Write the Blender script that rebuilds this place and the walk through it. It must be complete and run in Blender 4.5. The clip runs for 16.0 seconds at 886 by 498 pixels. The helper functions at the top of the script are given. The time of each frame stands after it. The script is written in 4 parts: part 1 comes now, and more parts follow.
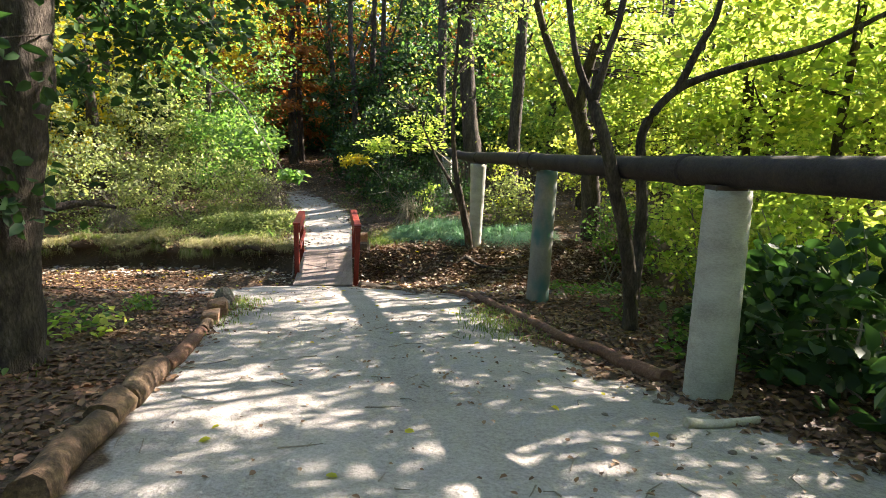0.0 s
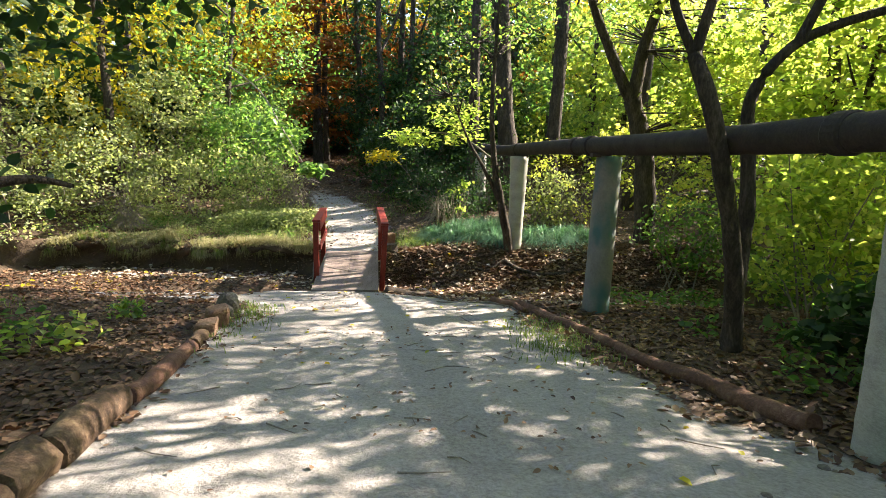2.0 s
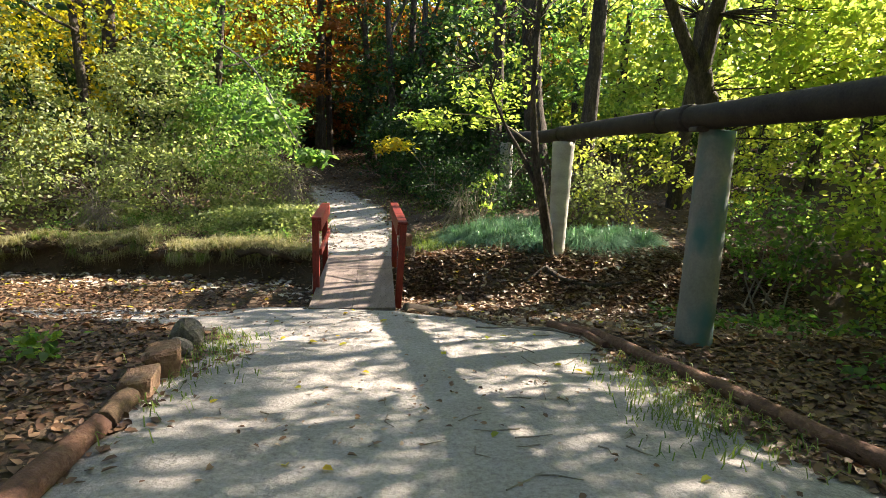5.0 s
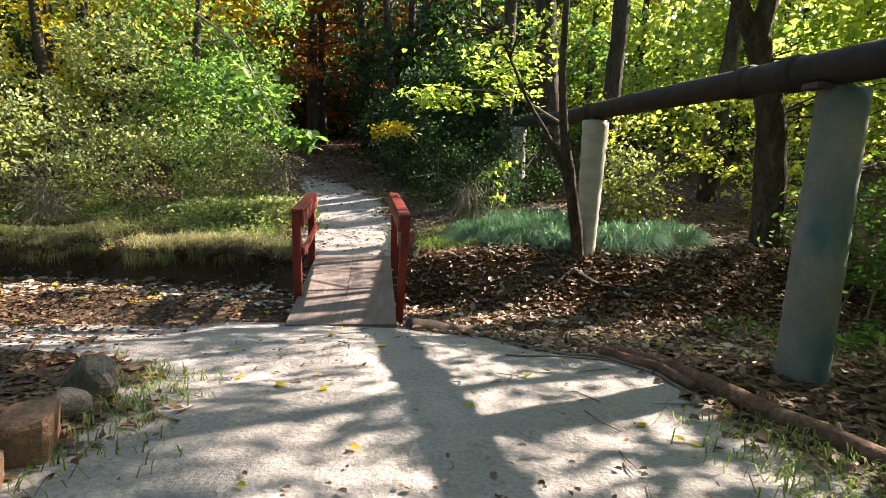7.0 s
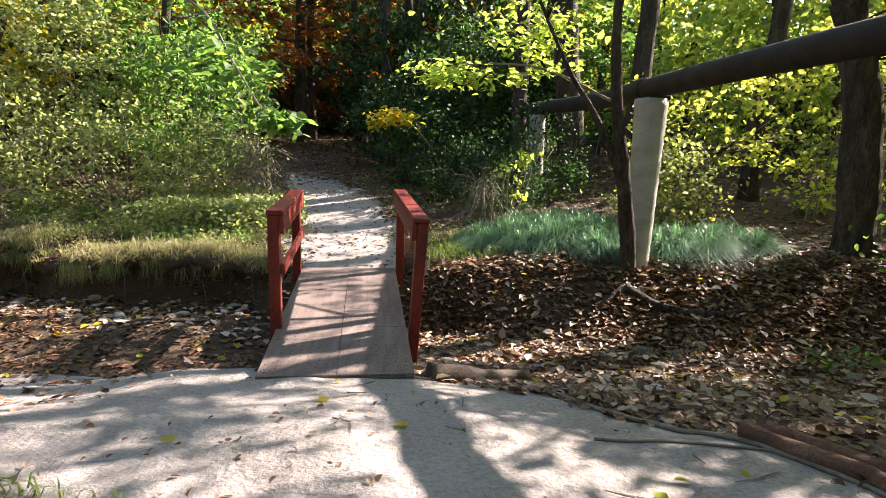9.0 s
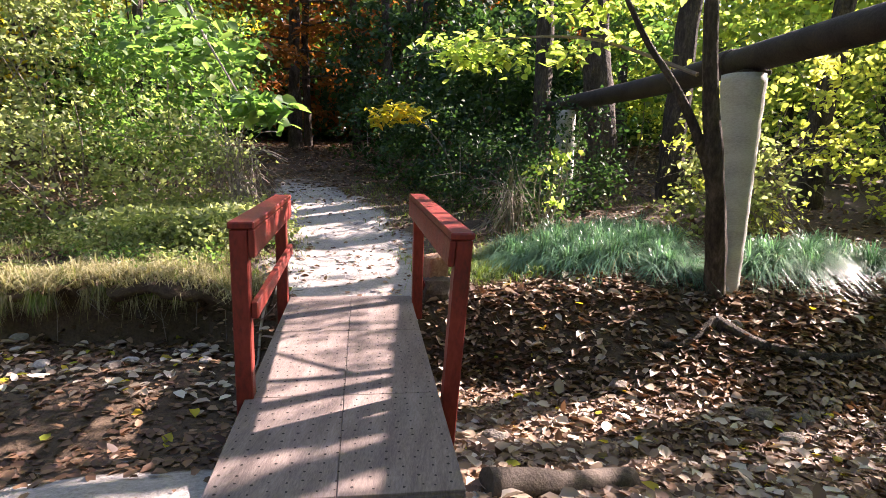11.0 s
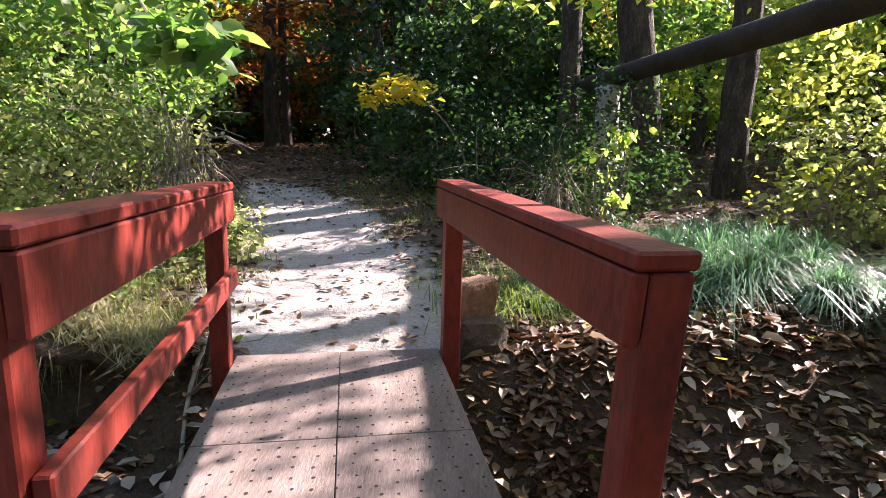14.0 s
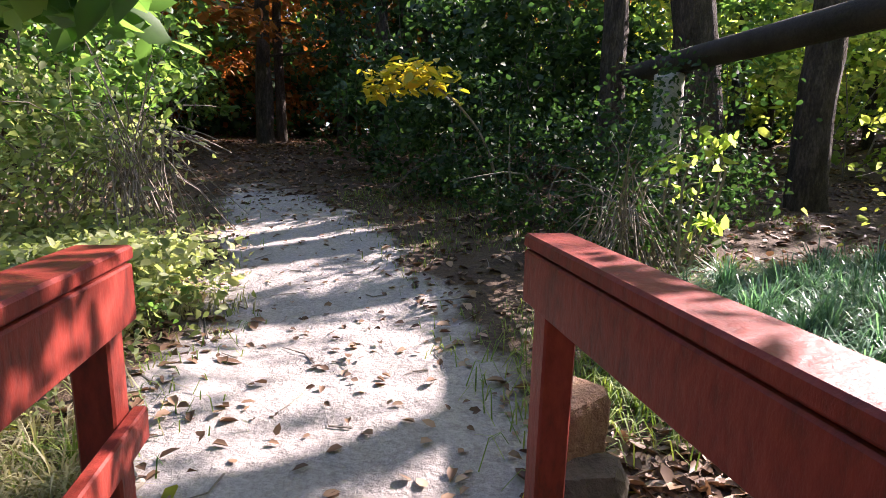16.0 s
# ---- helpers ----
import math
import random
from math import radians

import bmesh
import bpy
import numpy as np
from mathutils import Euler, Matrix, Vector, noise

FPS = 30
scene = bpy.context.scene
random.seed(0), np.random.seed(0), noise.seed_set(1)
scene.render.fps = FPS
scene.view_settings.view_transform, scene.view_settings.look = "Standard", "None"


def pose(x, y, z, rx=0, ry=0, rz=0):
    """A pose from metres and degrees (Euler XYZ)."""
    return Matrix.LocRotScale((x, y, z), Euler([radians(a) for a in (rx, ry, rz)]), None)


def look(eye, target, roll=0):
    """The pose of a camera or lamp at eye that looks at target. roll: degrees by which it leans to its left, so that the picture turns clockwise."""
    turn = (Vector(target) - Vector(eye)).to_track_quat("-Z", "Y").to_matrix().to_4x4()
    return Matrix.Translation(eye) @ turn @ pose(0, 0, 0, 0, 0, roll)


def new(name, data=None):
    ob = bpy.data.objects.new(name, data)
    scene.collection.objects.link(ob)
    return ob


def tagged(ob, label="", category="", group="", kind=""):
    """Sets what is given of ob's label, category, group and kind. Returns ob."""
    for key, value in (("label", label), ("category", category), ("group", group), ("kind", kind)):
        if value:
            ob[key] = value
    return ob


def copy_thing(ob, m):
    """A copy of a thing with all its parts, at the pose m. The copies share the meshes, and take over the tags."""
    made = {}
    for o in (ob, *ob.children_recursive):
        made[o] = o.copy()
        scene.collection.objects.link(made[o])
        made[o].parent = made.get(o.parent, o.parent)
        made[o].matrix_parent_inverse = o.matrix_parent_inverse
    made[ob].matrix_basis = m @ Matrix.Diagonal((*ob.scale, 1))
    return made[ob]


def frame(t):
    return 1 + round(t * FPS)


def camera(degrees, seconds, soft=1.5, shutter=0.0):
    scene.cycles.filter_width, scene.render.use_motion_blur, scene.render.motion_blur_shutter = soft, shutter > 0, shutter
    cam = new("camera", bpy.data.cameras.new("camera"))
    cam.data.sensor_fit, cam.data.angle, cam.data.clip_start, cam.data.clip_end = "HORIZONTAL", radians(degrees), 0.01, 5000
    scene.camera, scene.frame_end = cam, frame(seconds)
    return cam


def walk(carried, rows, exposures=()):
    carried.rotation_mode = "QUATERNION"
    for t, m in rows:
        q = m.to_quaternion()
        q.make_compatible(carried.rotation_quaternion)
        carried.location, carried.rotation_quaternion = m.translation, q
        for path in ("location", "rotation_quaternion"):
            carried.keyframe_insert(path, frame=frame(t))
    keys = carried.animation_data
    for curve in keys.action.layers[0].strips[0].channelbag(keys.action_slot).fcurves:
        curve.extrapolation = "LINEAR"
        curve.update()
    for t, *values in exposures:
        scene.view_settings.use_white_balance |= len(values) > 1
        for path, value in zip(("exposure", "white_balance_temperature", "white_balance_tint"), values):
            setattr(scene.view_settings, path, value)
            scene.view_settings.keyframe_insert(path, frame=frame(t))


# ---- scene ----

cam = camera(76.1, 16.0, 0.8)
PATH = [
    (0, (0.012, 0.06, 1.294), (0.017, 2.032, 0.958), 1.2),
    (0.5, (-0.07, 0.373, 1.238), (-0.059, 2.343, 0.895), 1.2),
    (1, (-0.102, 0.708, 1.219), (-0.149, 2.681, 0.895), 1.3),
    (1.5, (-0.164, 0.989, 1.069), (-0.228, 2.963, 0.753), 1.2),
    (2, (-0.201, 1.324, 0.991), (-0.285, 3.297, 0.675), 1.2),
    (2.5, (-0.26, 1.655, 0.975), (-0.362, 3.627, 0.654), 1.4),
    (3, (-0.365, 1.973, 0.936), (-0.459, 3.944, 0.61), 1.4),
    (3.5, (-0.44, 2.317, 0.892), (-0.542, 4.288, 0.567), 1.4),
    (4, (-0.523, 2.637, 0.842), (-0.622, 4.609, 0.52), 1.4),
    (6.5, (-0.874, 4.359, 0.587), (-0.962, 6.333, 0.277), 1.6),
    (7, (-0.925, 4.75, 0.542), (-1.009, 6.721, 0.212), 1.6),
    (7.5, (-1.015, 5.14, 0.502), (-1.1, 7.11, 0.169), 1.6),
    (8, (-1.098, 5.55, 0.455), (-1.171, 7.52, 0.118), 1.7),
    (8.5, (-1.201, 5.945, 0.435), (-1.267, 7.917, 0.104), 1.7),
    (9, (-1.307, 6.32, 0.395), (-1.358, 8.291, 0.065), 1.6),
    (11.5, (-1.714, 8.162, 0.207), (-1.755, 10.142, -0.073), 1.3),
    (12, (-1.783, 8.493, 0.177), (-1.817, 10.474, -0.096), 1.3),
    (12.5, (-1.823, 8.768, 0.138), (-1.849, 10.75, -0.134), 0.8),
    (13, (-1.839, 9.094, 0.091), (-1.85, 11.076, -0.177), 0.8),
    (13.5, (-1.938, 9.42, 0.038), (-1.934, 11.403, -0.224), 1.0),
    (14, (-2.018, 9.773, 0.02), (-2.01, 11.756, -0.243), 0.8),
    (14.5, (-2.067, 10.101, 0.111), (-2.058, 12.083, -0.155), 1.0),
    (15, (-2.165, 10.386, 0.129), (-2.16, 12.368, -0.135), 0.9),
    (15.5, (-2.218, 10.764, 0.129), (-2.204, 12.744, -0.149), 1.0),
    (16, (-2.27, 11.141, 0.166), (-2.26, 13.121, -0.119), 0.9),
]
EXPOSURES = [(0, 2.6, 6500, 17), (4, 2.4, 6700, 14), (7, 2.32, 6600, 19), (9, 2.4, 6500, 25), (12, 2.75, 6300, 34), (16, 2.42, 6100, 32)]
walk(cam, [(t, look(eye, target, roll)) for t, eye, target, roll in PATH], EXPOSURES)

# ---- world and sun ----
SUN_EL, SUN_AZ = 35.0, 31.0  # degrees above the horizon; degrees from +x towards +y
world = bpy.data.worlds.new("world")
scene.world = world
world.use_nodes = True
wn = world.node_tree.nodes
sky = wn.new("ShaderNodeTexSky")
sky.sky_type, sky.sun_disc = "NISHITA", False
sky.sun_elevation, sky.sun_rotation = radians(SUN_EL), radians(90 - SUN_AZ)
wn["Background"].inputs["Strength"].default_value = 0.085
world.node_tree.links.new(sky.outputs[0], wn["Background"].inputs["Color"])
sun = new("sun", bpy.data.lights.new("sun", "SUN"))
sun.data.energy, sun.data.angle, sun.data.color = 5.0, radians(0.6), (1.0, 0.91, 0.76)
SUN_DIR = Vector((math.cos(radians(SUN_EL)) * math.cos(radians(SUN_AZ)), math.cos(radians(SUN_EL)) * math.sin(radians(SUN_AZ)), math.sin(radians(SUN_EL))))
sun.matrix_world = look(SUN_DIR * 60, (0, 0, 0))

rng = np.random.default_rng(7)


# ---- materials ----
def material(name, build):
    m = bpy.data.materials.new(name)
    m.use_nodes = True
    build(m.node_tree, m.node_tree.nodes["Principled BSDF"])
    return m


def node(nt, kind, ins=None, **props):
    n = nt.nodes.new(kind)
    for k, v in props.items():
        setattr(n, k, v)
    for k, v in (ins or {}).items():
        if isinstance(v, bpy.types.NodeSocket):
            nt.links.new(v, n.inputs[k])
        else:
            n.inputs[k].default_value = v
    return n


def ramp(nt, fac, stops):
    r = node(nt, "ShaderNodeValToRGB", {"Fac": fac})
    el = r.color_ramp.elements
    while len(el) < len(stops):
        el.new(0.5)
    for e, (p, c) in zip(el, stops):
        e.position, e.color = p, (*c, 1)
    return r.outputs[0]


def coords(nt):
    return nt.nodes.new("ShaderNodeNewGeometry").outputs["Position"]


def noise_tex(nt, vec, scale, detail=4.0, rough=0.6):
    return node(nt, "ShaderNodeTexNoise", {"Vector": vec, "Scale": scale, "Detail": detail, "Roughness": rough}).outputs["Fac"]


def mix(nt, fac, a, b, mode="MIX"):
    m = node(nt, "ShaderNodeMix", data_type="RGBA", blend_type=mode)
    for sock, v in ((m.inputs[0], fac), (m.inputs[6], a), (m.inputs[7], b)):
        if isinstance(v, bpy.types.NodeSocket):
            nt.links.new(v, sock)
        else:
            sock.default_value = v if isinstance(v, float) else (*v, 1)
    return m.outputs[2]


def bump(nt, bsdf, height, strength, dist):
    b = node(nt, "ShaderNodeBump", {"Height": height, "Strength": strength, "Distance": dist})
    nt.links.new(b.outputs[0], bsdf.inputs["Normal"])


def stretched(nt, vec, scale):
    return node(nt, "ShaderNodeMapping", {"Vector": vec, "Scale": scale}).outputs[0]


def surface(name, stops, scale=6.0, fine=60.0, rough=0.85, relief=0.5, dist=0.02, stretch=None, spec=0.3, island=0.0):
    """Two scales of noise through a colour ramp, with relief."""
    def build(nt, b):
        v = node(nt, "ShaderNodeTexCoord").outputs["Object"]
        if stretch:
            v = stretched(nt, v, stretch)
        big, small = noise_tex(nt, v, scale), noise_tex(nt, v, fine, 5.0, 0.7)
        both = node(nt, "ShaderNodeMath", {0: big, 1: small}, operation="ADD").outputs[0]
        half = node(nt, "ShaderNodeMath", {0: both, 1: 0.5}, operation="MULTIPLY").outputs[0]
        if island:
            rnd = node(nt, "ShaderNodeNewGeometry").outputs["Random Per Island"]
            sh = node(nt, "ShaderNodeMath", {0: rnd, 1: 0.5}, operation="SUBTRACT").outputs[0]
            half = node(nt, "ShaderNodeMath", {0: sh, 1: island, 2: half}, operation="MULTIPLY_ADD").outputs[0]
        nt.links.new(ramp(nt, half, stops), b.inputs["Base Color"])
        b.inputs["Roughness"].default_value = rough
        b.inputs["Specular IOR Level"].default_value = spec
        bump(nt, b, both, relief, dist)
    return material(name, build)


def leaf(name, stops, through_col, rough=0.5, amount=0.45):
    """A thin leaf, coloured leaf by leaf, that lets part of the light through."""
    def build(nt, b):
        g = nt.nodes.new("ShaderNodeNewGeometry")
        patch = noise_tex(nt, g.outputs["Position"], 0.9, 2.0)
        f = node(nt, "ShaderNodeMath", {0: g.outputs["Random Per Island"], 1: 0.6, 2: 0.0}, operation="MULTIPLY_ADD").outputs[0]
        f = node(nt, "ShaderNodeMath", {0: patch, 1: 0.9, 2: f}, operation="MULTIPLY_ADD").outputs[0]
        f = node(nt, "ShaderNodeMath", {0: f, 1: 0.28}, operation="SUBTRACT").outputs[0]
        col = ramp(nt, f, stops)
        nt.links.new(col, b.inputs["Base Color"])
        b.inputs["Roughness"].default_value = rough
        b.inputs["Specular IOR Level"].default_value = 0.35
        t = node(nt, "ShaderNodeBsdfTranslucent", {"Color": mix(nt, 1.0, col, through_col, "MULTIPLY")})
        sh = node(nt, "ShaderNodeMixShader", {0: amount, 1: b.outputs[0], 2: t.outputs[0]})
        nt.links.new(sh.outputs[0], nt.nodes["Material Output"].inputs["Surface"])
    return material(name, build)


def ground_build(nt, b):
    p = coords(nt)
    path = node(nt, "ShaderNodeAttribute", attribute_name="worn").outputs["Fac"]
    edge = noise_tex(nt, p, 2.2, 6.0, 0.7)
    f = node(nt, "ShaderNodeMath", {0: edge, 1: 0.9, 2: path}, operation="MULTIPLY_ADD").outputs[0]
    f = ramp(nt, f, [(0.78, (0, 0, 0)), (1.02, (1, 1, 1))])
    n1, n2 = noise_tex(nt, p, 1.3, 6.0, 0.65), noise_tex(nt, p, 38.0, 6.0, 0.75)
    sand = mix(nt, 0.5, ramp(nt, n1, [(0.3, (0.215, 0.19, 0.172)), (0.7, (0.38, 0.35, 0.325))]),
               ramp(nt, n2, [(0.32, (0.125, 0.107, 0.095)), (0.5, (0.31, 0.285, 0.262)), (0.72, (0.51, 0.475, 0.445))]))
    soil = mix(nt, 0.5, ramp(nt, n1, [(0.3, (0.035, 0.024, 0.016)), (0.7, (0.09, 0.063, 0.042))]),
               ramp(nt, n2, [(0.35, (0.03, 0.02, 0.014)), (0.7, (0.16, 0.11, 0.07))]))
    nt.links.new(mix(nt, f, soil, sand), b.inputs["Base Color"])
    b.inputs["Roughness"].default_value = 0.92
    b.inputs["Specular IOR Level"].default_value = 0.2
    pits = node(nt, "ShaderNodeTexVoronoi", {"Vector": p, "Scale": 26.0}).outputs["Distance"]
    patchy = node(nt, "ShaderNodeMath", {0: pits, 1: 0.25}, operation="MULTIPLY").outputs[0]
    mid = noise_tex(nt, p, 9.0, 6.0, 0.7)
    hgt = node(nt, "ShaderNodeMath", {0: mid, 1: 2.6, 2: patchy}, operation="MULTIPLY_ADD").outputs[0]
    hgt = node(nt, "ShaderNodeMath", {0: n2, 1: 0.5, 2: hgt}, operation="MULTIPLY_ADD").outputs[0]
    bump(nt, b, hgt, 0.6, 0.03)


GROUND = material("sand_and_soil", ground_build)
def stained_build(nt, b):
    v = node(nt, "ShaderNodeTexCoord").outputs["Object"]
    n1, n2 = noise_tex(nt, v, 2.4, 5.0, 0.6), noise_tex(nt, v, 40.0, 5.0, 0.7)
    grey = mix(nt, 0.4, ramp(nt, n1, [(0.3, (0.1, 0.093, 0.082)), (0.7, (0.25, 0.235, 0.21))]), ramp(nt, n2, [(0.3, (0.14, 0.13, 0.12)), (0.7, (0.3, 0.28, 0.255))]))
    blot = ramp(nt, noise_tex(nt, stretched(nt, v, (1, 1, 0.5)), 2.2, 3.0, 0.5), [(0.52, (0, 0, 0)), (0.64, (1, 1, 1))])
    nt.links.new(mix(nt, blot, grey, (0.06, 0.13, 0.13)), b.inputs["Base Color"])
    b.inputs["Roughness"].default_value = 0.85
    bump(nt, b, n2, 0.4, 0.015)


STAINED = material("stained_concrete", stained_build)
CONCRETE = surface("concrete", [(0.3, (0.21, 0.2, 0.18)), (0.5, (0.36, 0.35, 0.32)), (0.72, (0.5, 0.49, 0.45))], 3.0, 45.0, 0.9, 0.35, 0.02, (1, 1, 2.2))
PIPE = surface("tarred_pipe", [(0.35, (0.022, 0.019, 0.018)), (0.55, (0.045, 0.038, 0.034)), (0.75, (0.075, 0.052, 0.038))], 4.0, 50.0, 0.72, 0.4, 0.012, None, 0.12)
RED = surface("red_paint", [(0.32, (0.07, 0.011, 0.008)), (0.5, (0.165, 0.019, 0.011)), (0.72, (0.24, 0.036, 0.022))], 5.0, 40.0, 0.55, 0.5, 0.006, (1, 1, 0.4))
DECK = surface("weathered_deck", [(0.3, (0.085, 0.064, 0.055)), (0.5, (0.16, 0.124, 0.108)), (0.72, (0.265, 0.215, 0.19))], 3.0, 40.0, 0.8, 0.5, 0.006, (3, 0.6, 1), 0.3, 0.25)
DARKWOOD = surface("dark_timber", [(0.3, (0.03, 0.022, 0.017)), (0.7, (0.1, 0.075, 0.055))], 5.0, 40.0, 0.85)
BARK = surface("bark", [(0.36, (0.022, 0.017, 0.013)), (0.5, (0.06, 0.047, 0.036)), (0.66, (0.15, 0.12, 0.095))], 4.0, 20.0, 0.95, 1.0, 0.05, (2.2, 2.2, 0.7))
LOG = surface("log_wood", [(0.36, (0.03, 0.02, 0.013)), (0.5, (0.095, 0.058, 0.034)), (0.66, (0.23, 0.155, 0.09))], 4.0, 30.0, 0.8, 0.7, 0.02)
REDLOG = surface("red_log", [(0.32, (0.06, 0.032, 0.022)), (0.52, (0.15, 0.075, 0.048)), (0.72, (0.3, 0.18, 0.12))], 4.0, 30.0, 0.85, 0.8, 0.02)
PALE = surface("pale_dead_wood", [(0.3, (0.24, 0.2, 0.16)), (0.7, (0.55, 0.5, 0.42))], 6.0, 40.0, 0.85)
TWIG = surface("twig", [(0.3, (0.09, 0.075, 0.06)), (0.7, (0.3, 0.26, 0.21))], 6.0, 40.0, 0.9)
ROCK = surface("rock", [(0.3, (0.075, 0.06, 0.048)), (0.5, (0.165, 0.138, 0.113)), (0.72, (0.33, 0.295, 0.255))], 3.0, 30.0, 0.9, 0.8, 0.03)
ORANGE_ROCK = surface("orange_rock", [(0.3, (0.12, 0.062, 0.038)), (0.5, (0.23, 0.13, 0.08)), (0.72, (0.37, 0.25, 0.17))], 3.0, 30.0, 0.9, 0.8, 0.03)
PALE_ROCK = surface("pale_rock", [(0.3, (0.16, 0.14, 0.12)), (0.5, (0.31, 0.28, 0.25)), (0.72, (0.5, 0.47, 0.43))], 4.0, 30.0, 0.85, 0.7, 0.02)
DARK_ROCK = surface("damp_rock", [(0.3, (0.04, 0.03, 0.024)), (0.5, (0.085, 0.066, 0.052)), (0.72, (0.16, 0.13, 0.1))], 4.0, 30.0, 0.8, 0.8, 0.02)
HOLE = surface("hole", [(0.3, (0.018, 0.014, 0.012)), (0.7, (0.045, 0.035, 0.03))], 6.0, 40.0, 0.9)
L_GREEN = leaf("green_leaves", [(0.1, (0.04, 0.085, 0.03)), (0.5, (0.09, 0.165, 0.055)), (0.85, (0.19, 0.24, 0.085))], (2.1, 2.3, 1.0), 0.45, 0.55)
# dark green, toned down further to stand in for the far tangle's shade
L_DARK = leaf("shade_toned_dark_green", [(0.1, (0.016, 0.038, 0.014)), (0.55, (0.034, 0.075, 0.026)), (0.9, (0.075, 0.125, 0.04))], (1.4, 1.6, 0.8), 0.6, 0.4)
L_LIME = leaf("lime_leaves", [(0.1, (0.1, 0.165, 0.045)), (0.5, (0.21, 0.28, 0.085)), (0.85, (0.38, 0.38, 0.15))], (2.2, 2.2, 0.95), 0.5, 0.68)
L_YELLOW = leaf("yellow_leaves", [(0.1, (0.22, 0.25, 0.025)), (0.5, (0.43, 0.39, 0.035)), (0.9, (0.5, 0.34, 0.035))], (1.6, 1.5, 0.6), 0.5, 0.5)
# lime-yellow leaves, their colour brightened in place of blocked sunlight
L_SUNLIT_GOLD = leaf("sun_brightened_lime_yellow", [(0.1, (0.22, 0.28, 0.06)), (0.5, (0.4, 0.43, 0.1)), (0.9, (0.52, 0.48, 0.14))], (1.8, 1.8, 1.0), 0.5, 0.65)
L_RUST = leaf("rust_needles", [(0.1, (0.13, 0.08, 0.02)), (0.5, (0.26, 0.1, 0.028)), (0.9, (0.36, 0.17, 0.04))], (1.5, 1.2, 0.7), 0.7, 0.4)
L_OLIVE = leaf("olive_leaves", [(0.1, (0.095, 0.12, 0.05)), (0.5, (0.2, 0.245, 0.115)), (0.9, (0.42, 0.42, 0.25))], (1.9, 1.9, 1.05), 0.6, 0.55)
L_BROWN = leaf("dark_brown_fallen_leaves", [(0.05, (0.04, 0.02, 0.012)), (0.4, (0.1, 0.052, 0.028)), (0.7, (0.19, 0.11, 0.06)), (0.95, (0.33, 0.22, 0.13))], (1.1, 0.9, 0.7), 0.6, 0.12)
L_LITTER = leaf("fallen_leaves", [(0.05, (0.05, 0.027, 0.015)), (0.4, (0.14, 0.076, 0.04)), (0.65, (0.27, 0.175, 0.105)), (0.95, (0.45, 0.35, 0.25))], (1.1, 0.9, 0.7), 0.6, 0.12)
L_PALE = leaf("pale_fallen_leaves", [(0.1, (0.2, 0.14, 0.09)), (0.5, (0.38, 0.3, 0.22)), (0.9, (0.6, 0.53, 0.44))], (1.0, 0.9, 0.8), 0.5, 0.15)
G_DRY = leaf("dry_grass_blades", [(0.1, (0.15, 0.14, 0.055)), (0.5, (0.27, 0.25, 0.135)), (0.9, (0.48, 0.44, 0.29))], (1.4, 1.4, 0.9), 0.7, 0.42)
G_FRESH = leaf("fresh_grass_blades", [(0.1, (0.06, 0.11, 0.02)), (0.5, (0.14, 0.2, 0.04)), (0.9, (0.28, 0.3, 0.09))], (1.4, 1.5, 0.7), 0.6, 0.35)
G_BLUE = leaf("blue_green_blades", [(0.1, (0.035, 0.085, 0.05)), (0.5, (0.085, 0.185, 0.11)), (0.9, (0.24, 0.38, 0.24))], (1.3, 1.5, 0.9), 0.33, 0.35)


# ---- mesh helpers ----
def mesh_from(name, verts, faces, mat, smooth=False):
    me = bpy.data.meshes.new(name)
    me.from_pydata(verts, [], faces)
    me.materials.append(mat)
    if smooth:
        me.polygons.foreach_set("use_smooth", [True] * len(me.polygons))
    me.update()
    return me


def part(name, bm, mat, parent=None, label="", smooth=False):
    """Links a bmesh as one mesh object, under a thing or a part."""
    me = bpy.data.meshes.new(name)
    bmesh.ops.recalc_face_normals(bm, faces=bm.faces)
    bm.to_mesh(me)
    bm.free()
    me.materials.append(mat)
    if smooth:
        me.polygons.foreach_set("use_smooth", [True] * len(me.polygons))
    ob = new(name, me)
    if parent:
        ob.parent = parent
        ob.matrix_parent_inverse = Matrix.Translation(parent.matrix_world.translation).inverted() if parent.type == "EMPTY" else Matrix()
    return tagged(ob, label)


def thing(name, at, label, category, group="", kind=""):
    ob = new(name)
    ob.location = at
    ob.empty_display_size = 0.2
    ob.matrix_world = Matrix.Translation(at)
    return tagged(ob, label, category, group, kind)


def tube(bm, pts, radii, sides=8, rough=0.0, seed=0):
    """A tapered, knotty tube along a line of points, with closed ends."""
    pts = [Vector(p) for p in pts]
    rings, up = [], Vector((0.31, 0.17, 0.93))
    for i, p in enumerate(pts):
        d = (pts[min(i + 1, len(pts) - 1)] - pts[max(i - 1, 0)]).normalized()
        a = d.cross(up if abs(d.dot(up)) < 0.95 else Vector((1, 0, 0))).normalized()
        c = d.cross(a)
        ring = []
        for k in range(sides):
            w = 2 * math.pi * k / sides
            o = a * math.cos(w) + c * math.sin(w)
            r = radii[i] * (1 + rough * noise.noise((p + o * 0.3) * 3.1 + Vector((seed, 0, 0))))
            ring.append(bm.verts.new(p + o * r))
        rings.append(ring)
    for r0, r1 in zip(rings, rings[1:]):
        for k in range(sides):
            bm.faces.new((r0[k], r0[(k + 1) % sides], r1[(k + 1) % sides], r1[k]))
    bm.faces.new(rings[0][::-1])
    bm.faces.new(rings[-1])


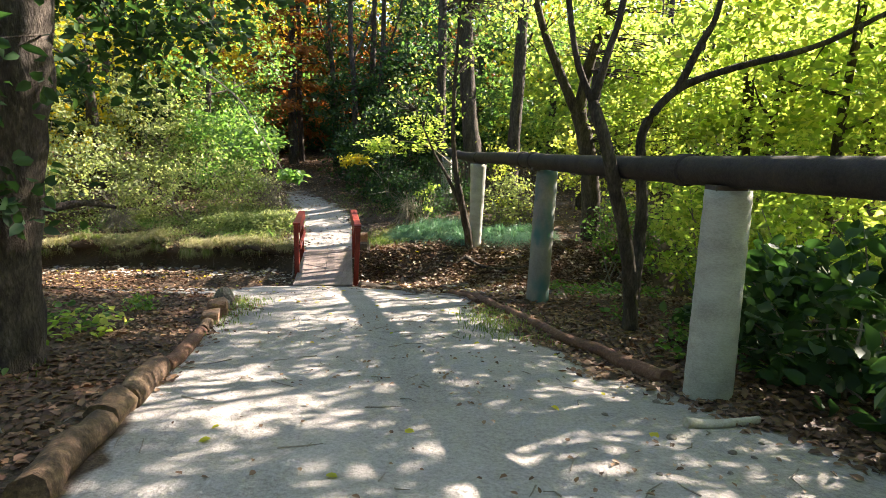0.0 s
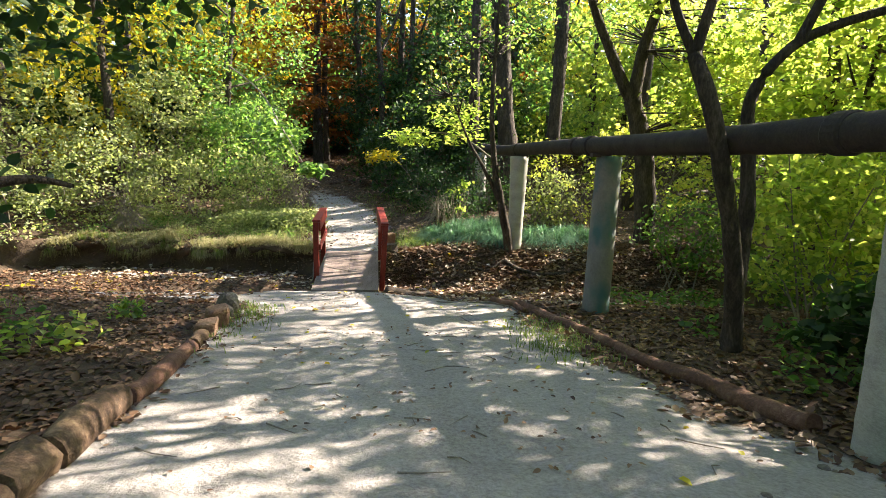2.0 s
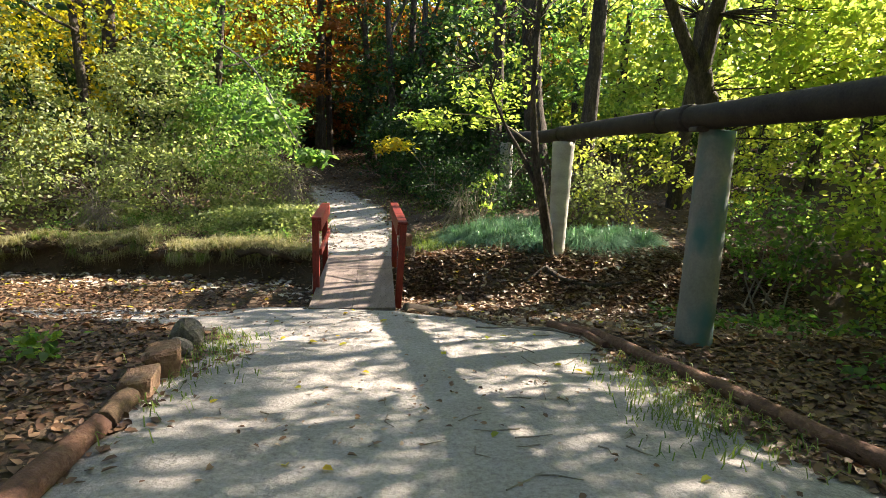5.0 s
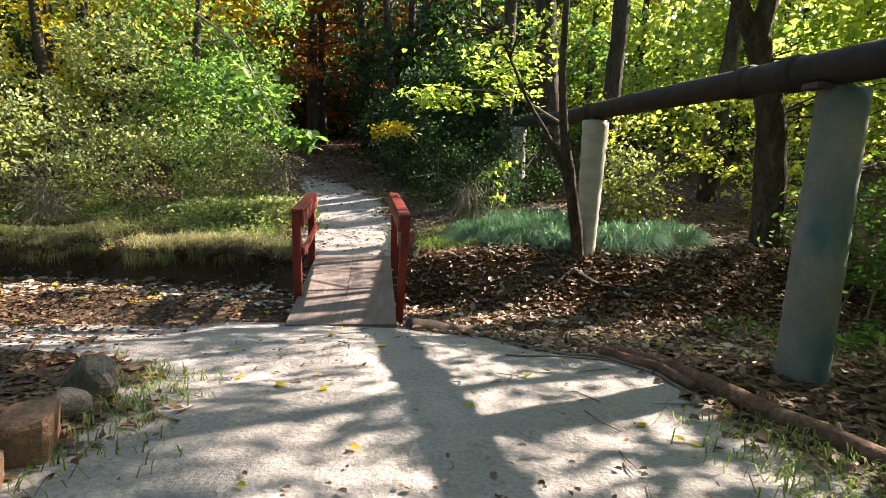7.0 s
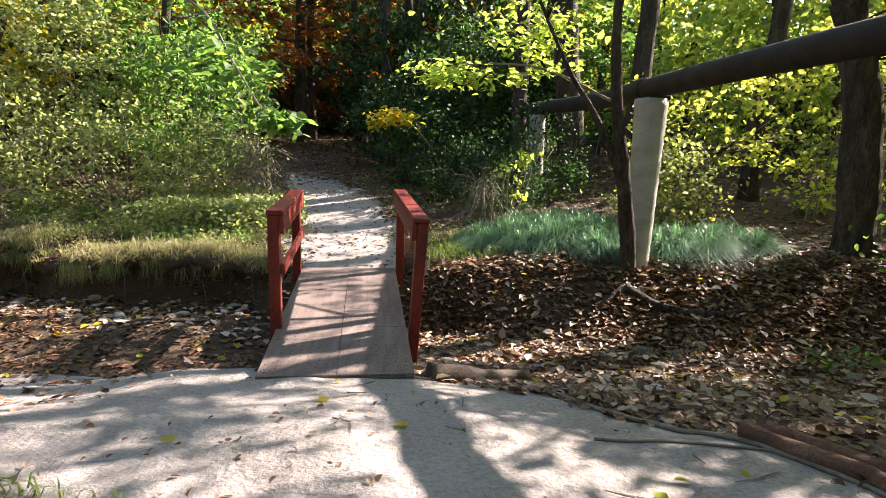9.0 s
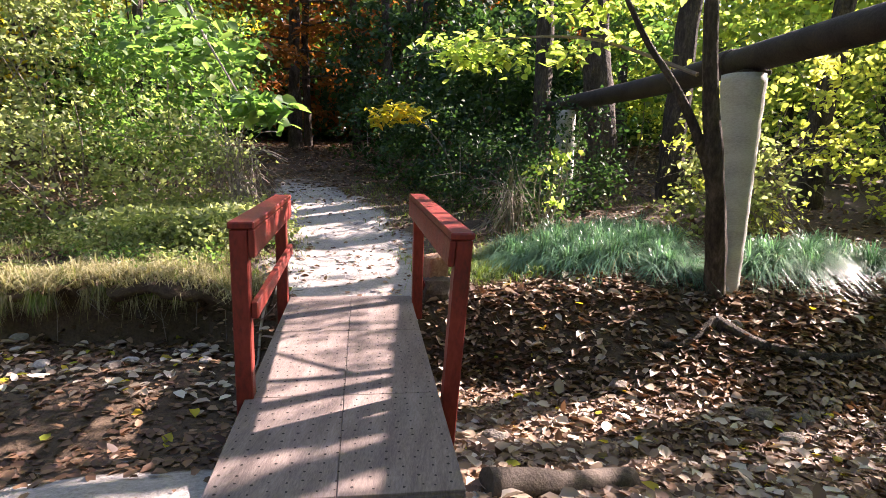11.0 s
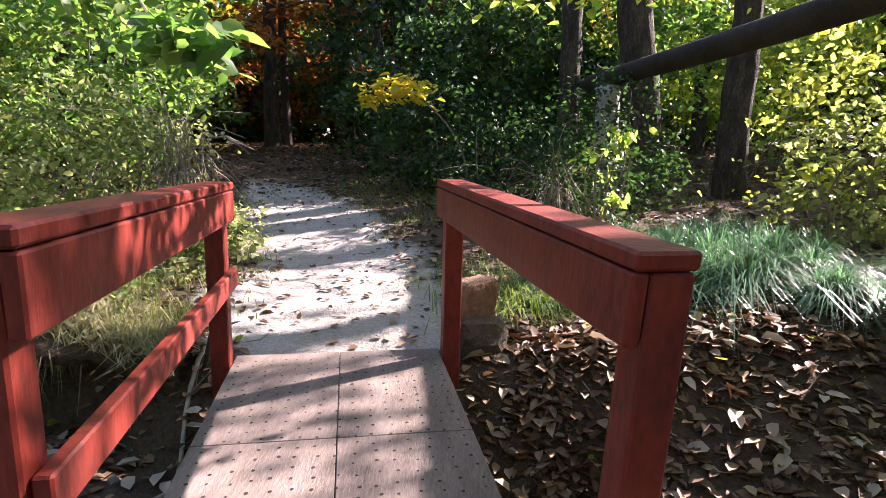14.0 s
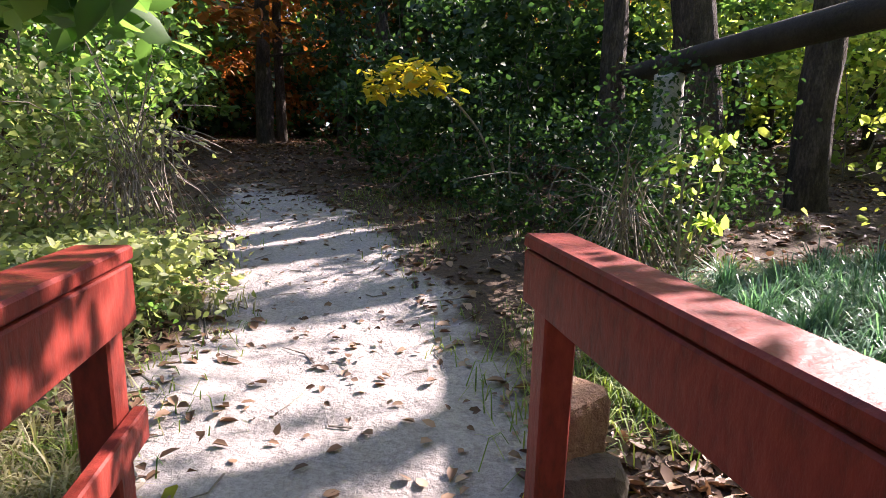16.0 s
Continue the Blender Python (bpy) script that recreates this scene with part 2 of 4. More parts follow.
def curve_pts(pts, n=12):
    """A smooth line through the given points."""
    p = np.array(pts, float)
    t = np.linspace(0, len(p) - 1, n)
    out = []
    for u in t:
        i = min(int(u), len(p) - 2)
        f = u - i
        a, b, c, d = p[max(i - 1, 0)], p[i], p[i + 1], p[min(i + 2, len(p) - 1)]
        out.append(0.5 * (2 * b + (c - a) * f + (2 * a - 5 * b + 4 * c - d) * f ** 2 + (3 * b - a - 3 * c + d) * f ** 3))
    return out


def limb(bm, pts, r0, r1, n=12, sides=8, rough=0.25, seed=0):
    c = curve_pts(pts, n)
    tube(bm, c, np.linspace(r0, r1, n), sides, rough, seed)
    return c


def box(bm, lo, hi, bevel=0.004, m=None):
    made = bmesh.ops.create_cube(bm, size=1.0)["verts"]
    lo, hi = Vector(lo), Vector(hi)
    for v in made:
        v.co = Vector([(a + b) / 2 + c * (b - a) for a, b, c in zip(lo, hi, v.co)])
    edges = {e for v in made for e in v.link_edges}
    if bevel:
        r = bmesh.ops.bevel(bm, geom=list(edges), offset=bevel, segments=1, affect="EDGES")
        made = list({v for f in r["faces"] for v in f.verts} | {v for v in made if v.is_valid})
    if m:
        bmesh.ops.transform(bm, matrix=m, verts=[v for v in made if v.is_valid])


def unit(a):
    return a / np.maximum(np.linalg.norm(a, axis=1, keepdims=True), 1e-6)


def leaves_mesh(name, c, size, mat, flat=0.5, wide=0.33, droop=0.25, fold=0.1, full=True):
    """A mesh of folded leaves with their stalks at the points c. flat: how level they lie. full: rounded, not diamond-shaped."""
    c = np.asarray(c, float)
    n = len(c)
    s = (size * rng.uniform(0.6, 1.3, n))[:, None]
    d = rng.normal(size=(n, 3))
    d[:, 2] = d[:, 2] * (1 - flat) - droop
    d = unit(d)
    up = rng.normal(size=(n, 3)) * (1 - flat) + np.array([0, 0, 1.0]) * flat
    side = unit(np.cross(d, up))
    nor = np.cross(side, d)
    fold = fold * rng.uniform(0.2, 1.8, (n, 1))
    if not full:
        v = np.stack([c, c + d * s * 0.45 + side * s * wide + nor * s * fold, c + d * s - nor * s * fold, c + d * s * 0.45 - side * s * wide + nor * s * fold], 1)
        fan = [0, 1, 2, 0, 2, 3]
    else:
        lop = rng.uniform(0.8, 1.2, (n, 1))
        v = np.stack([c, c + d * s * 0.22 + side * s * wide * 0.85 * lop + nor * s * fold, c + d * s * 0.62 + side * s * wide * 0.8 + nor * s * fold * 0.6,
                      c + d * s - nor * s * fold, c + d * s * 0.62 - side * s * wide * 0.8 * lop + nor * s * fold * 0.6, c + d * s * 0.22 - side * s * wide * 0.85 + nor * s * fold], 1)
        fan = [0, 1, 2, 0, 2, 3, 0, 3, 4, 0, 4, 5]
    k = v.shape[1]
    f = (np.arange(n)[:, None] * k + np.array(fan)[None, :]).reshape(-1)
    return tri_mesh(name, v.reshape(-1, 3), f, mat)


def tri_mesh(name, v, f, mat):
    me = bpy.data.meshes.new(name)
    me.vertices.add(len(v))
    me.vertices.foreach_set("co", np.ascontiguousarray(v, np.float32).reshape(-1))
    me.loops.add(len(f))
    me.loops.foreach_set("vertex_index", np.ascontiguousarray(f, np.int32))
    me.polygons.add(len(f) // 3)
    me.polygons.foreach_set("loop_start", np.arange(0, len(f), 3, dtype=np.int32))
    me.materials.append(mat)
    me.update(calc_edges=True)
    return me


def blades_mesh(name, c, height, mat, lean=0.6, width=0.012):
    """Arching blades of grass, rooted at the points c."""
    c = np.asarray(c, float)
    n = len(c)
    h = (height * rng.uniform(0.55, 1.25, n))[:, None]
    w = rng.uniform(0, 2 * np.pi, n)
    out = np.stack([np.cos(w), np.sin(w), np.zeros(n)], 1)
    side = np.stack([-np.sin(w), np.cos(w), np.zeros(n)], 1) * width
    ln = (lean * rng.uniform(0.3, 1.3, n))[:, None]
    up = np.array([0, 0, 1.0])
    v = np.empty((n, 5, 3))
    v[:, 0], v[:, 1] = c - side, c + side
    m = c + up * h * 0.62 + out * h * ln * 0.4
    v[:, 2], v[:, 3] = m - side * 0.8, m + side * 0.8
    v[:, 4] = c + up * h * (0.95 - 0.45 * ln) + out * h * ln * 1.1
    idx = np.arange(n)[:, None] * 5
    f = np.concatenate([idx + [0, 1, 3], idx + [0, 3, 2], idx + [2, 3, 4]], axis=1).reshape(-1)
    return tri_mesh(name, v.reshape(-1, 3), f, mat)


def cloud(centre, radii, clumps, per, spread=0.25, hollow=0.4):
    """Points in loose clumps inside an ellipsoid, thicker towards its skin."""
    d = unit(rng.normal(size=(clumps, 3)))
    r = rng.uniform(hollow, 1.0, (clumps, 1)) ** 0.6
    cc = np.array(centre) + d * r * np.array(radii)
    sp = spread * rng.uniform(0.5, 1.4, (clumps, 1, 1))
    p = cc[:, None, :] + rng.normal(size=(clumps, per, 3)) * sp * np.array([1, 1, 0.6])
    return p.reshape(-1, 3)


# ---- ground ----
def smooth(a, b, x):
    t = np.clip((x - a) / (b - a), 0, 1)
    return t * t * (3 - 2 * t)


def wave(x, y, k, seed):
    return (np.sin(k * (x * 0.83 + y * 0.41) + seed) + np.sin(k * (y * 0.91 - x * 0.37) * 1.37 + seed * 2.1) + np.sin(k * (x * 0.52 - y * 0.77) * 2.3 + seed * 3.7) * 0.5) / 2.5


NEAR_Y = [-60, -8, 0, 2.5, 4.3, 6.8, 9.0, 9.9, 10.5, 11.2, 12.5, 90]
NEAR_Z = [4.0, 0.7, -0.02, -0.3, -0.53, -0.77, -0.96, -1.1, -1.27, -1.47, -1.55, -1.55]
FAR_Y = [12, 13, 15, 17, 20, 25, 32, 60, 120, 500]
FAR_Z = [-1.0, -0.95, -0.73, -0.38, -0.02, 0.68, 1.15, 3.2, 5, 5]


def bank_edge(x):
    """Where the creek bank breaks off."""
    return 12.85 + 0.2 * wave(x, 0 * x, 1.9, 1.0) + 0.13 * wave(x, 0 * x, 6.1, 3.0)


def height(x, y):
    x, y = np.asarray(x, float), np.asarray(y, float)
    right = smooth(-1.7, 0.4, x)
    left = smooth(-3.0, -3.9, x)
    near = np.interp(y, NEAR_Y, NEAR_Z)
    near = near - 0.1 * left * smooth(8.3, 9.6, y) - 0.1 * smooth(0.6, 1.6, x) * smooth(3.0, 5.5, y) * smooth(9.5, 8.0, y)
    near = near + 0.24 * left * smooth(10.4, 11.3, y) + 0.12 * right * smooth(11, 12.5, y) - 0.1 * right * smooth(8.8, 9.6, y) * smooth(11.5, 10.2, y)
    far = np.interp(y, FAR_Y, FAR_Z) + 0.24 * right * smooth(17, 13.5, y) + 0.08 * left * smooth(15.5, 13.5, y)
    edge = 12.85 + (bank_edge(x) - 12.85) * left + 0.2 * right - 0.1 * smooth(-5.5, -8, x)
    width = 0.2 * left + 1.45 * right + 0.7 * (1 - left) * (1 - right)
    z = near + (far - near) * smooth(0, 1, (y - (edge - width)) / width)
    z = z + 0.07 * left * wave(x, y, 4.6, 1.7) * smooth(12.4, 12.9, y) * smooth(15.5, 13.8, y)
    z = z + 0.09 * np.clip(np.abs(x + 1) - 8, 0, 60) * smooth(5, 11, np.abs(x + 1))
    return z + 0.022 * wave(x, y, 3.1, 0.4) + 0.012 * wave(x, y, 8.7, 2.4) + 0.006 * wave(x, y, 19.0, 5.4)


LEFT_EDGE = ([-9, 2.5, 4.5, 6.5, 8.2, 8.7, 9.3, 10.0, 10.3], [-1.3, -1.75, -2.2, -2.6, -2.9, -5.5, -6.5, -5.0, -2.75])
RIGHT_EDGE = ([-9, 2.5, 4.2, 5.2, 6.3, 7.2, 8.5, 9.3, 9.9, 10.3], [2.6, 2.45, 1.85, 1.35, 0.95, 0.7, 0.45, 0.0, -0.9, -1.4])
FAR_MID = ([12.4, 13, 14.5, 16.5, 20, 25, 34], [-2.55, -2.6, -2.85, -3.6, -5.2, -7.6, -12])
FAR_HALF = ([12.4, 14.5, 17, 20, 26], [0.75, 0.8, 0.7, 0.55, 0.3])


def worn(x, y):
    x, y = np.asarray(x, float), np.asarray(y, float)
    x, y = x + 0.14 * wave(x, y, 3.3, 7.0) + 0.07 * wave(x, y, 9.0, 1.5), y + 0.1 * wave(x, y, 4.1, 2.0)
    a = smooth(-0.25, 0.3, x - np.interp(y, *LEFT_EDGE)) * smooth(-0.35, 0.35, np.interp(y, *RIGHT_EDGE) - x) * smooth(10.4, 10.0, y)
    b = smooth(-0.5, 0.4, np.interp(y, *FAR_HALF) - np.abs(x - np.interp(y, *FAR_MID))) * smooth(12.65, 12.95, y) * smooth(21, 16.5, y)
    # left flat blended towards brown soil, which also stands in for its shade
    a = a * (1 - 0.4 * smooth(-3.2, -4.6, x))
    return np.maximum(a, b)


def axis(lo, hi, step, far):
    mid = list(np.arange(lo, hi, step))
    out, a, d = [], hi, step
    while a < far:
        out.append(a)
        d *= 1.16
        a += d
    back, a, d = [], lo, step
    while a > -far:
        d *= 1.16
        a -= d
        back.append(a)
    return np.array(back[::-1] + mid + out)


gx, gy = axis(-9.0, 6.0, 0.06, 450), axis(-0.5, 18.5, 0.06, 450)
mx, my = np.meshgrid(gx, gy)
gz = height(mx, my)
nx, ny = len(gx), len(gy)
ii = (np.arange(ny - 1)[:, None] * nx + np.arange(nx - 1)[None, :]).reshape(-1, 1)
tri = np.concatenate([ii, ii + 1, ii + nx + 1, ii, ii + nx + 1, ii + nx], axis=1).reshape(-1)
ground_mesh = tri_mesh("ground", np.stack([mx, my, gz], -1).reshape(-1, 3), tri, GROUND)
ground_mesh.polygons.foreach_set("use_smooth", [True] * len(ground_mesh.polygons))
att = ground_mesh.attributes.new("worn", "FLOAT", "POINT")
att.data.foreach_set("value", worn(mx, my).astype(np.float32).reshape(-1))
tagged(new("ground", ground_mesh), "sandy grey footpath through dark leaf-strewn soil and a creek gully", "ground", kind="structure")


def hz(x, y):
    return float(height(x, y))


# sod that overhangs the undercut creek bank
bx = np.arange(-9.0, -3.3, 0.05)
by = bank_edge(bx) - 0.1 * smooth(-5.5, -8, bx)
LIP = [(0.3, -0.03), (0.1, 0.02), (-0.08, 0.015), (-0.2, -0.03), (-0.27, -0.1), (-0.24, -0.16), (-0.05, -0.17), (0.1, -0.2)]
crest = height(bx, by + 0.2)
rows3 = []
for out, dz in LIP:
    jut = 1 + 0.4 * wave(bx, 0 * bx + out, 5.3, 2.0) + 0.35 * wave(bx, 0 * bx + dz, 17.0, 4.0) + 0.2 * wave(bx, 0 * bx + 3 * dz, 41.0, 1.0)
    rows3.append(np.stack([bx, by + np.where(out < 0, out * jut, out), crest + np.where(out > 0.2, height(bx, by + 0.3) - crest - 0.03, dz * (1 + 0.3 * wave(bx, 0 * bx, 11.0, out)))], 1))
lv = np.concatenate(rows3)
nb3 = len(bx)
lf = [(k * nb3 + i, k * nb3 + i + 1, (k + 1) * nb3 + i + 1, (k + 1) * nb3 + i) for k in range(len(LIP) - 1) for i in range(nb3 - 1)]
tagged(new("bank_sod", mesh_from("bank_sod", lv.tolist(), lf, GROUND, True)), "ragged overhanging sod along the undercut creek bank", "bank", kind="structure")


def lip_points(n, back=0.25, front=0.26):
    """Points on the overhanging sod."""
    x = rng.uniform(-8.9, -3.35, n)
    e = bank_edge(x) - 0.1 * smooth(-5.5, -8, x)
    o = rng.uniform(-front, back, n)
    return np.stack([x, e + o, height(x, e + 0.2) + np.interp(o, [-0.27, -0.2, -0.05, 0.3], [-0.09, -0.03, 0.01, 0.0])], 1)


def scatter(x0, x1, y0, y1, n, keep=None):
    x, y = rng.uniform(x0, x1, n), rng.uniform(y0, y1, n)
    if keep is not None:
        k = rng.uniform(size=n) < keep(x, y)
        x, y = x[k], y[k]
    return np.stack([x, y, height(x, y)], 1)


def stuff(name, me, label, category):
    return tagged(new(name, me), label, category, kind="stuff")


# ---- footbridge ----
BRIDGE = Matrix.Translation((-2.085, 9.87, -1.075)) @ Matrix.Rotation(radians(9.3), 4, "Z") @ Matrix.Rotation(radians(3.0), 4, "X")
bridge = thing("footbridge", BRIDGE.translation, "narrow plywood footbridge with red painted wooden railings over a creek", "footbridge")


def bridge_part(name, build, mat, parent=None, label=""):
    bm = bmesh.new()
    build(bm)
    bmesh.ops.transform(bm, matrix=BRIDGE, verts=bm.verts)
    return part(name, bm, mat, parent or bridge, label)


LEN, HALF = 2.85, 0.525
deck = bridge_part("deck", lambda bm: box(bm, (-HALF, 0.0, -0.035), (HALF, LEN, -0.014)), DECK, None, "weathered plywood deck with rows of screw holes")
seams = [0.0, 0.9, 1.95, LEN]
for a, b in zip(seams, seams[1:]):
    for x0, x1 in ((-HALF, -0.0), (0.0, HALF)):
        bridge_part("panel", lambda bm: box(bm, (x0 + 0.002, a + 0.002, -0.012), (x1 - 0.002, b - 0.002, 0.004), 0.002), DECK, deck)


def holes(bm):
    for i in range(15):
        for j in range(42):
            x = -0.48 + i * 0.0686 + rng.uniform(-0.011, 0.011)
            y = 0.05 + j * 0.066 + rng.uniform(-0.011, 0.011)
            r = rng.uniform(0.0048, 0.008)
            bm.faces.new([bm.verts.new((x + r * math.cos(k * 1.0472), y + r * math.sin(k * 1.0472), 0.0052)) for k in range(6)])


tagged(bridge_part("screw_holes", holes, HOLE, deck, "small dark screw holes in rows"), kind="stuff")
for x in (-0.42, 0.0, 0.42):
    bridge_part("joist", lambda bm: box(bm, (x - 0.045, 0.05, -0.2), (x + 0.045, LEN - 0.02, -0.036)), DARKWOOD, None, "dark joist under the deck")
for side in (-1, 1):
    # right-hand posts splay outwards at the near end; cap heights differ a little from post to post
    splay, z_near, z_far = (0.0, 0.965, 0.9) if side < 0 else (0.075, 0.915, 0.925)
    x = side * (HALF + 0.047)

    def settle(bm):
        for v in bm.verts:
            f = min(max((v.co.y - 0.9) / 1.85, 0), 1)
            v.co.x += 0.05 * (1 - f) * (side < 0)
            v.co.x += splay * (1 - f) * max(v.co.z, -0.1)
            if v.co.z > 0.5:
                v.co.z += z_near + (z_far - z_near) * f - 1.0

    for y, bottom in ((0.93, -0.62), (2.74, -0.3)):
        def upright(bm):
            box(bm, (x - 0.045, y - 0.045, bottom), (x + 0.045, y + 0.045, 0.958), 0.006)
            settle(bm)
        bridge_part("post", upright, RED)

    def rail(bm):
        xi = x - side * 0.047
        box(bm, (min(xi, xi - side * 0.034), 0.885, 0.815), (max(xi, xi - side * 0.034), 2.785, 0.958), 0.005)
        settle(bm)

    def cap(bm):
        xc = x - side * 0.014
        box(bm, (xc - 0.066, 0.882, 0.962), (xc + 0.066, 2.80, 1.0), 0.007)
        settle(bm)
    bridge_part("top_board", rail, RED)
    bridge_part("cap_rail", cap, RED, None, "red cap board with worn edges")


def mid_rail(bm):
    box(bm, (-HALF, 0.9, 0.39), (-HALF + 0.036, 2.8, 0.48), 0.005)
    for v in bm.verts:
        f = (2.8 - v.co.y) / 1.9
        v.co += Vector((0.05 * f, 0, 0.06 * f))


bridge_part("mid_rail", mid_rail, RED)
bm = bmesh.new()
for dx, y in ((-HALF - 0.2, 2.95), ):
    tube(bm, [(dx + 0.14, 2.83, 0.35), (dx - 0.02, 3.0, -0.2)], [0.012, 0.012], 6)
bmesh.ops.transform(bm, matrix=BRIDGE, verts=bm.verts)
part("brace", bm, DARKWOOD, bridge, "thin dark perforated metal brace")
bridge_part("brace", lambda bm: tube(bm, [(HALF + 0.07, 2.84, 0.22), (HALF + 0.22, 2.95, -0.15)], [0.022, 0.022], 4), RED, None, "short red wooden brace")

# ---- pipe on columns ----
PIPE_DIR = Vector((-0.168, 1.0, 0.0)).normalized()
PIPE_Y, PIPE_X = [-14, 0.05, 4.33, 8.9, 13.0, 18.4], [5.2, 2.86, 2.14, 1.5, 0.84, 0.05]


def pipe_at(y, z=1.2):
    return Vector((float(np.interp(y, PIPE_Y, PIPE_X)), y, z))


def pipe_z(y):
    return 1.195 + 0.015 * math.sin(y * 0.7) + 0.12 * float(smooth(13.5, 18, y))


bm = bmesh.new()
ys = np.linspace(-14, 18.4, 66)
tube(bm, [pipe_at(y, pipe_z(y)) for y in ys], [0.118] * len(ys), 20)
pipeline = part("pipeline", bm, PIPE, None, "", True)
tagged(pipeline, "long black tarred steel pipe carried on concrete columns", "pipe")
for y in (4.9, 9.2, 9.75, 13.2, 17.6, 0.4):
    bm = bmesh.new()
    c = pipe_at(y, pipe_z(y))
    tube(bm, [c - PIPE_DIR * 0.075, c - PIPE_DIR * 0.055, c + PIPE_DIR * 0.055, c + PIPE_DIR * 0.075], [0.124, 0.137, 0.137, 0.124], 20)
    part("coupling", bm, PIPE, pipeline)
COLUMNS = [(2.16, 4.33, 0.175, 0.0), (1.62, 8.88, 0.17, 0.035), (0.8, 12.88, 0.15, 0.015), (0.12, 17.3, 0.16, 0.0), (2.86, 0.05, 0.17, 0.0)]
for i, (x, y, r, lean) in enumerate(COLUMNS):
    base = hz(x, y) - 0.25
    top = 1.06 + 0.12 * float(smooth(13.5, 18, y))
    col = thing("concrete_column", (x, y, base + 0.25), "round grey concrete pipe support column, stained and mossy near the top", "column", "concrete columns under the pipe")
    bm = bmesh.new()
    zs = np.linspace(base, top, 26)
    pts = [Vector((x - lean * (top - z), y - lean * (top - z), z)) for z in zs]
    rad = [r * ((0.86 + 0.34 * k / 25) if i == 2 else (1.05 - 0.1 * k / 25)) * (1 + (0.022 if i == 2 else 0.012) * math.sin(k * 2.4)) for k in range(26)]
    tube(bm, pts, rad, 22, 0.02, i)
    part("shaft", bm, STAINED if i == 1 else CONCRETE, col, "grey concrete with a blue-green paint stain" if i == 1 else "", True)
    bm = bmesh.new()
    top_c = pipe_at(y, 0)
    box(bm, (top_c.x - 0.12, y - 0.1, top - 0.01), (top_c.x + 0.12, y + 0.1, top + 0.035), 0.006)
    part("bearing_plate", bm, DARKWOOD, col, "rusty bearing plate")

# ---- trees ----
def tree(name, label, lines, crown_pts, leafmat, leaf_size, twigs=0, flat=0.45, category="tree", barkmat=None, sides=9, boughs=False):
    """lines: (points, thick end, thin end) of trunk and limbs. crown_pts: where the leaves sit."""
    root = lines[0][0][0]
    t = thing(name, root, label, category)
    bm = bmesh.new()
    for i, (pts, r0, r1) in enumerate(lines):
        if boughs and i:
            one = bmesh.new()
            limb(one, pts, r0, r1, 8, 6, 0.2, i)
            part("bough", one, barkmat or BARK, t, "", True)
        else:
            limb(bm, pts, r0, r1, 5 * len(pts), sides, 0.22, i * 3.3 + root[0])
    if twigs and len(crown_pts):
        ends = [Vector(p) for pts, _, _ in lines for p in curve_pts(pts, 10)[3:]]
        for k in rng.choice(len(crown_pts), min(twigs, len(crown_pts)), replace=False):
            p = Vector(crown_pts[k])
            q = min(ends, key=lambda e: (e - p).length)
            if (q - p).length > 4.5:
                continue
            mid = (p + q) / 2 + Vector(rng.normal(size=3)) * 0.12 + Vector((0, 0, 0.1))
            tube(bm, [q, mid, p], [0.018, 0.011, 0.004], 4)
    part("trunk", bm, barkmat or BARK, t, "", True)
    if len(crown_pts):
        ob = new("crown", leaves_mesh("crown", crown_pts, leaf_size, leafmat, flat))
        ob.parent = t
        ob.matrix_parent_inverse = t.matrix_world.inverted()
    return t


def pts_join(*a):
    return np.concatenate(a)


# twin-stemmed tree beside the pipe
# clouds above z 4 are added out of view to shade path and left floor
crown = pts_join(cloud((2.2, 8.0, 5.0), (1.8, 1.8, 1.2), 62, 70, 0.26), cloud((5.0, 8.0, 4.8), (2.2, 2.2, 1.2), 90, 70, 0.26), cloud((2.0, 10.0, 5.6), (2.2, 1.8, 1.0), 80, 60, 0.26), cloud((2.6, 11.8, 5.8), (1.8, 1.6, 0.8), 50, 60, 0.28), cloud((3.6, 7.0, 2.7), (1.4, 0.7, 0.4), 10, 20, 0.18))
tree("twin_stem_tree", "slender dark twin-stemmed tree with curving limbs and lime leaves", [
    ([(2.18, 6.29, -0.64), (2.14, 6.24, -0.19), (1.97, 6.06, 0.44), (1.68, 5.9, 1.33), (1.52, 5.98, 1.83)], 0.09, 0.06),
    ([(1.52, 5.98, 1.81), (1.63, 5.98, 2.28), (1.76, 5.98, 2.82), (1.89, 6.05, 4.24)], 0.045, 0.025),
    ([(1.52, 5.98, 1.81), (1.32, 6.05, 2.36), (1.21, 6.21, 3.34), (1.21, 6.28, 4.39)], 0.04, 0.02),
    ([(2.24, 6.49, -0.66), (2.29, 6.49, 0.51), (2.24, 6.49, 1.15), (2.23, 6.49, 1.59), (2.57, 6.49, 2.03), (3.17, 6.49, 2.27), (4.07, 6.49, 2.53), (4.96, 6.57, 2.98)], 0.075, 0.025),
    ([(2.57, 6.49, 2.03), (2.78, 6.49, 2.51), (2.95, 6.49, 2.97), (3.12, 6.65, 4.42)], 0.048, 0.02)],
    crown, L_LIME, 0.12, 60)

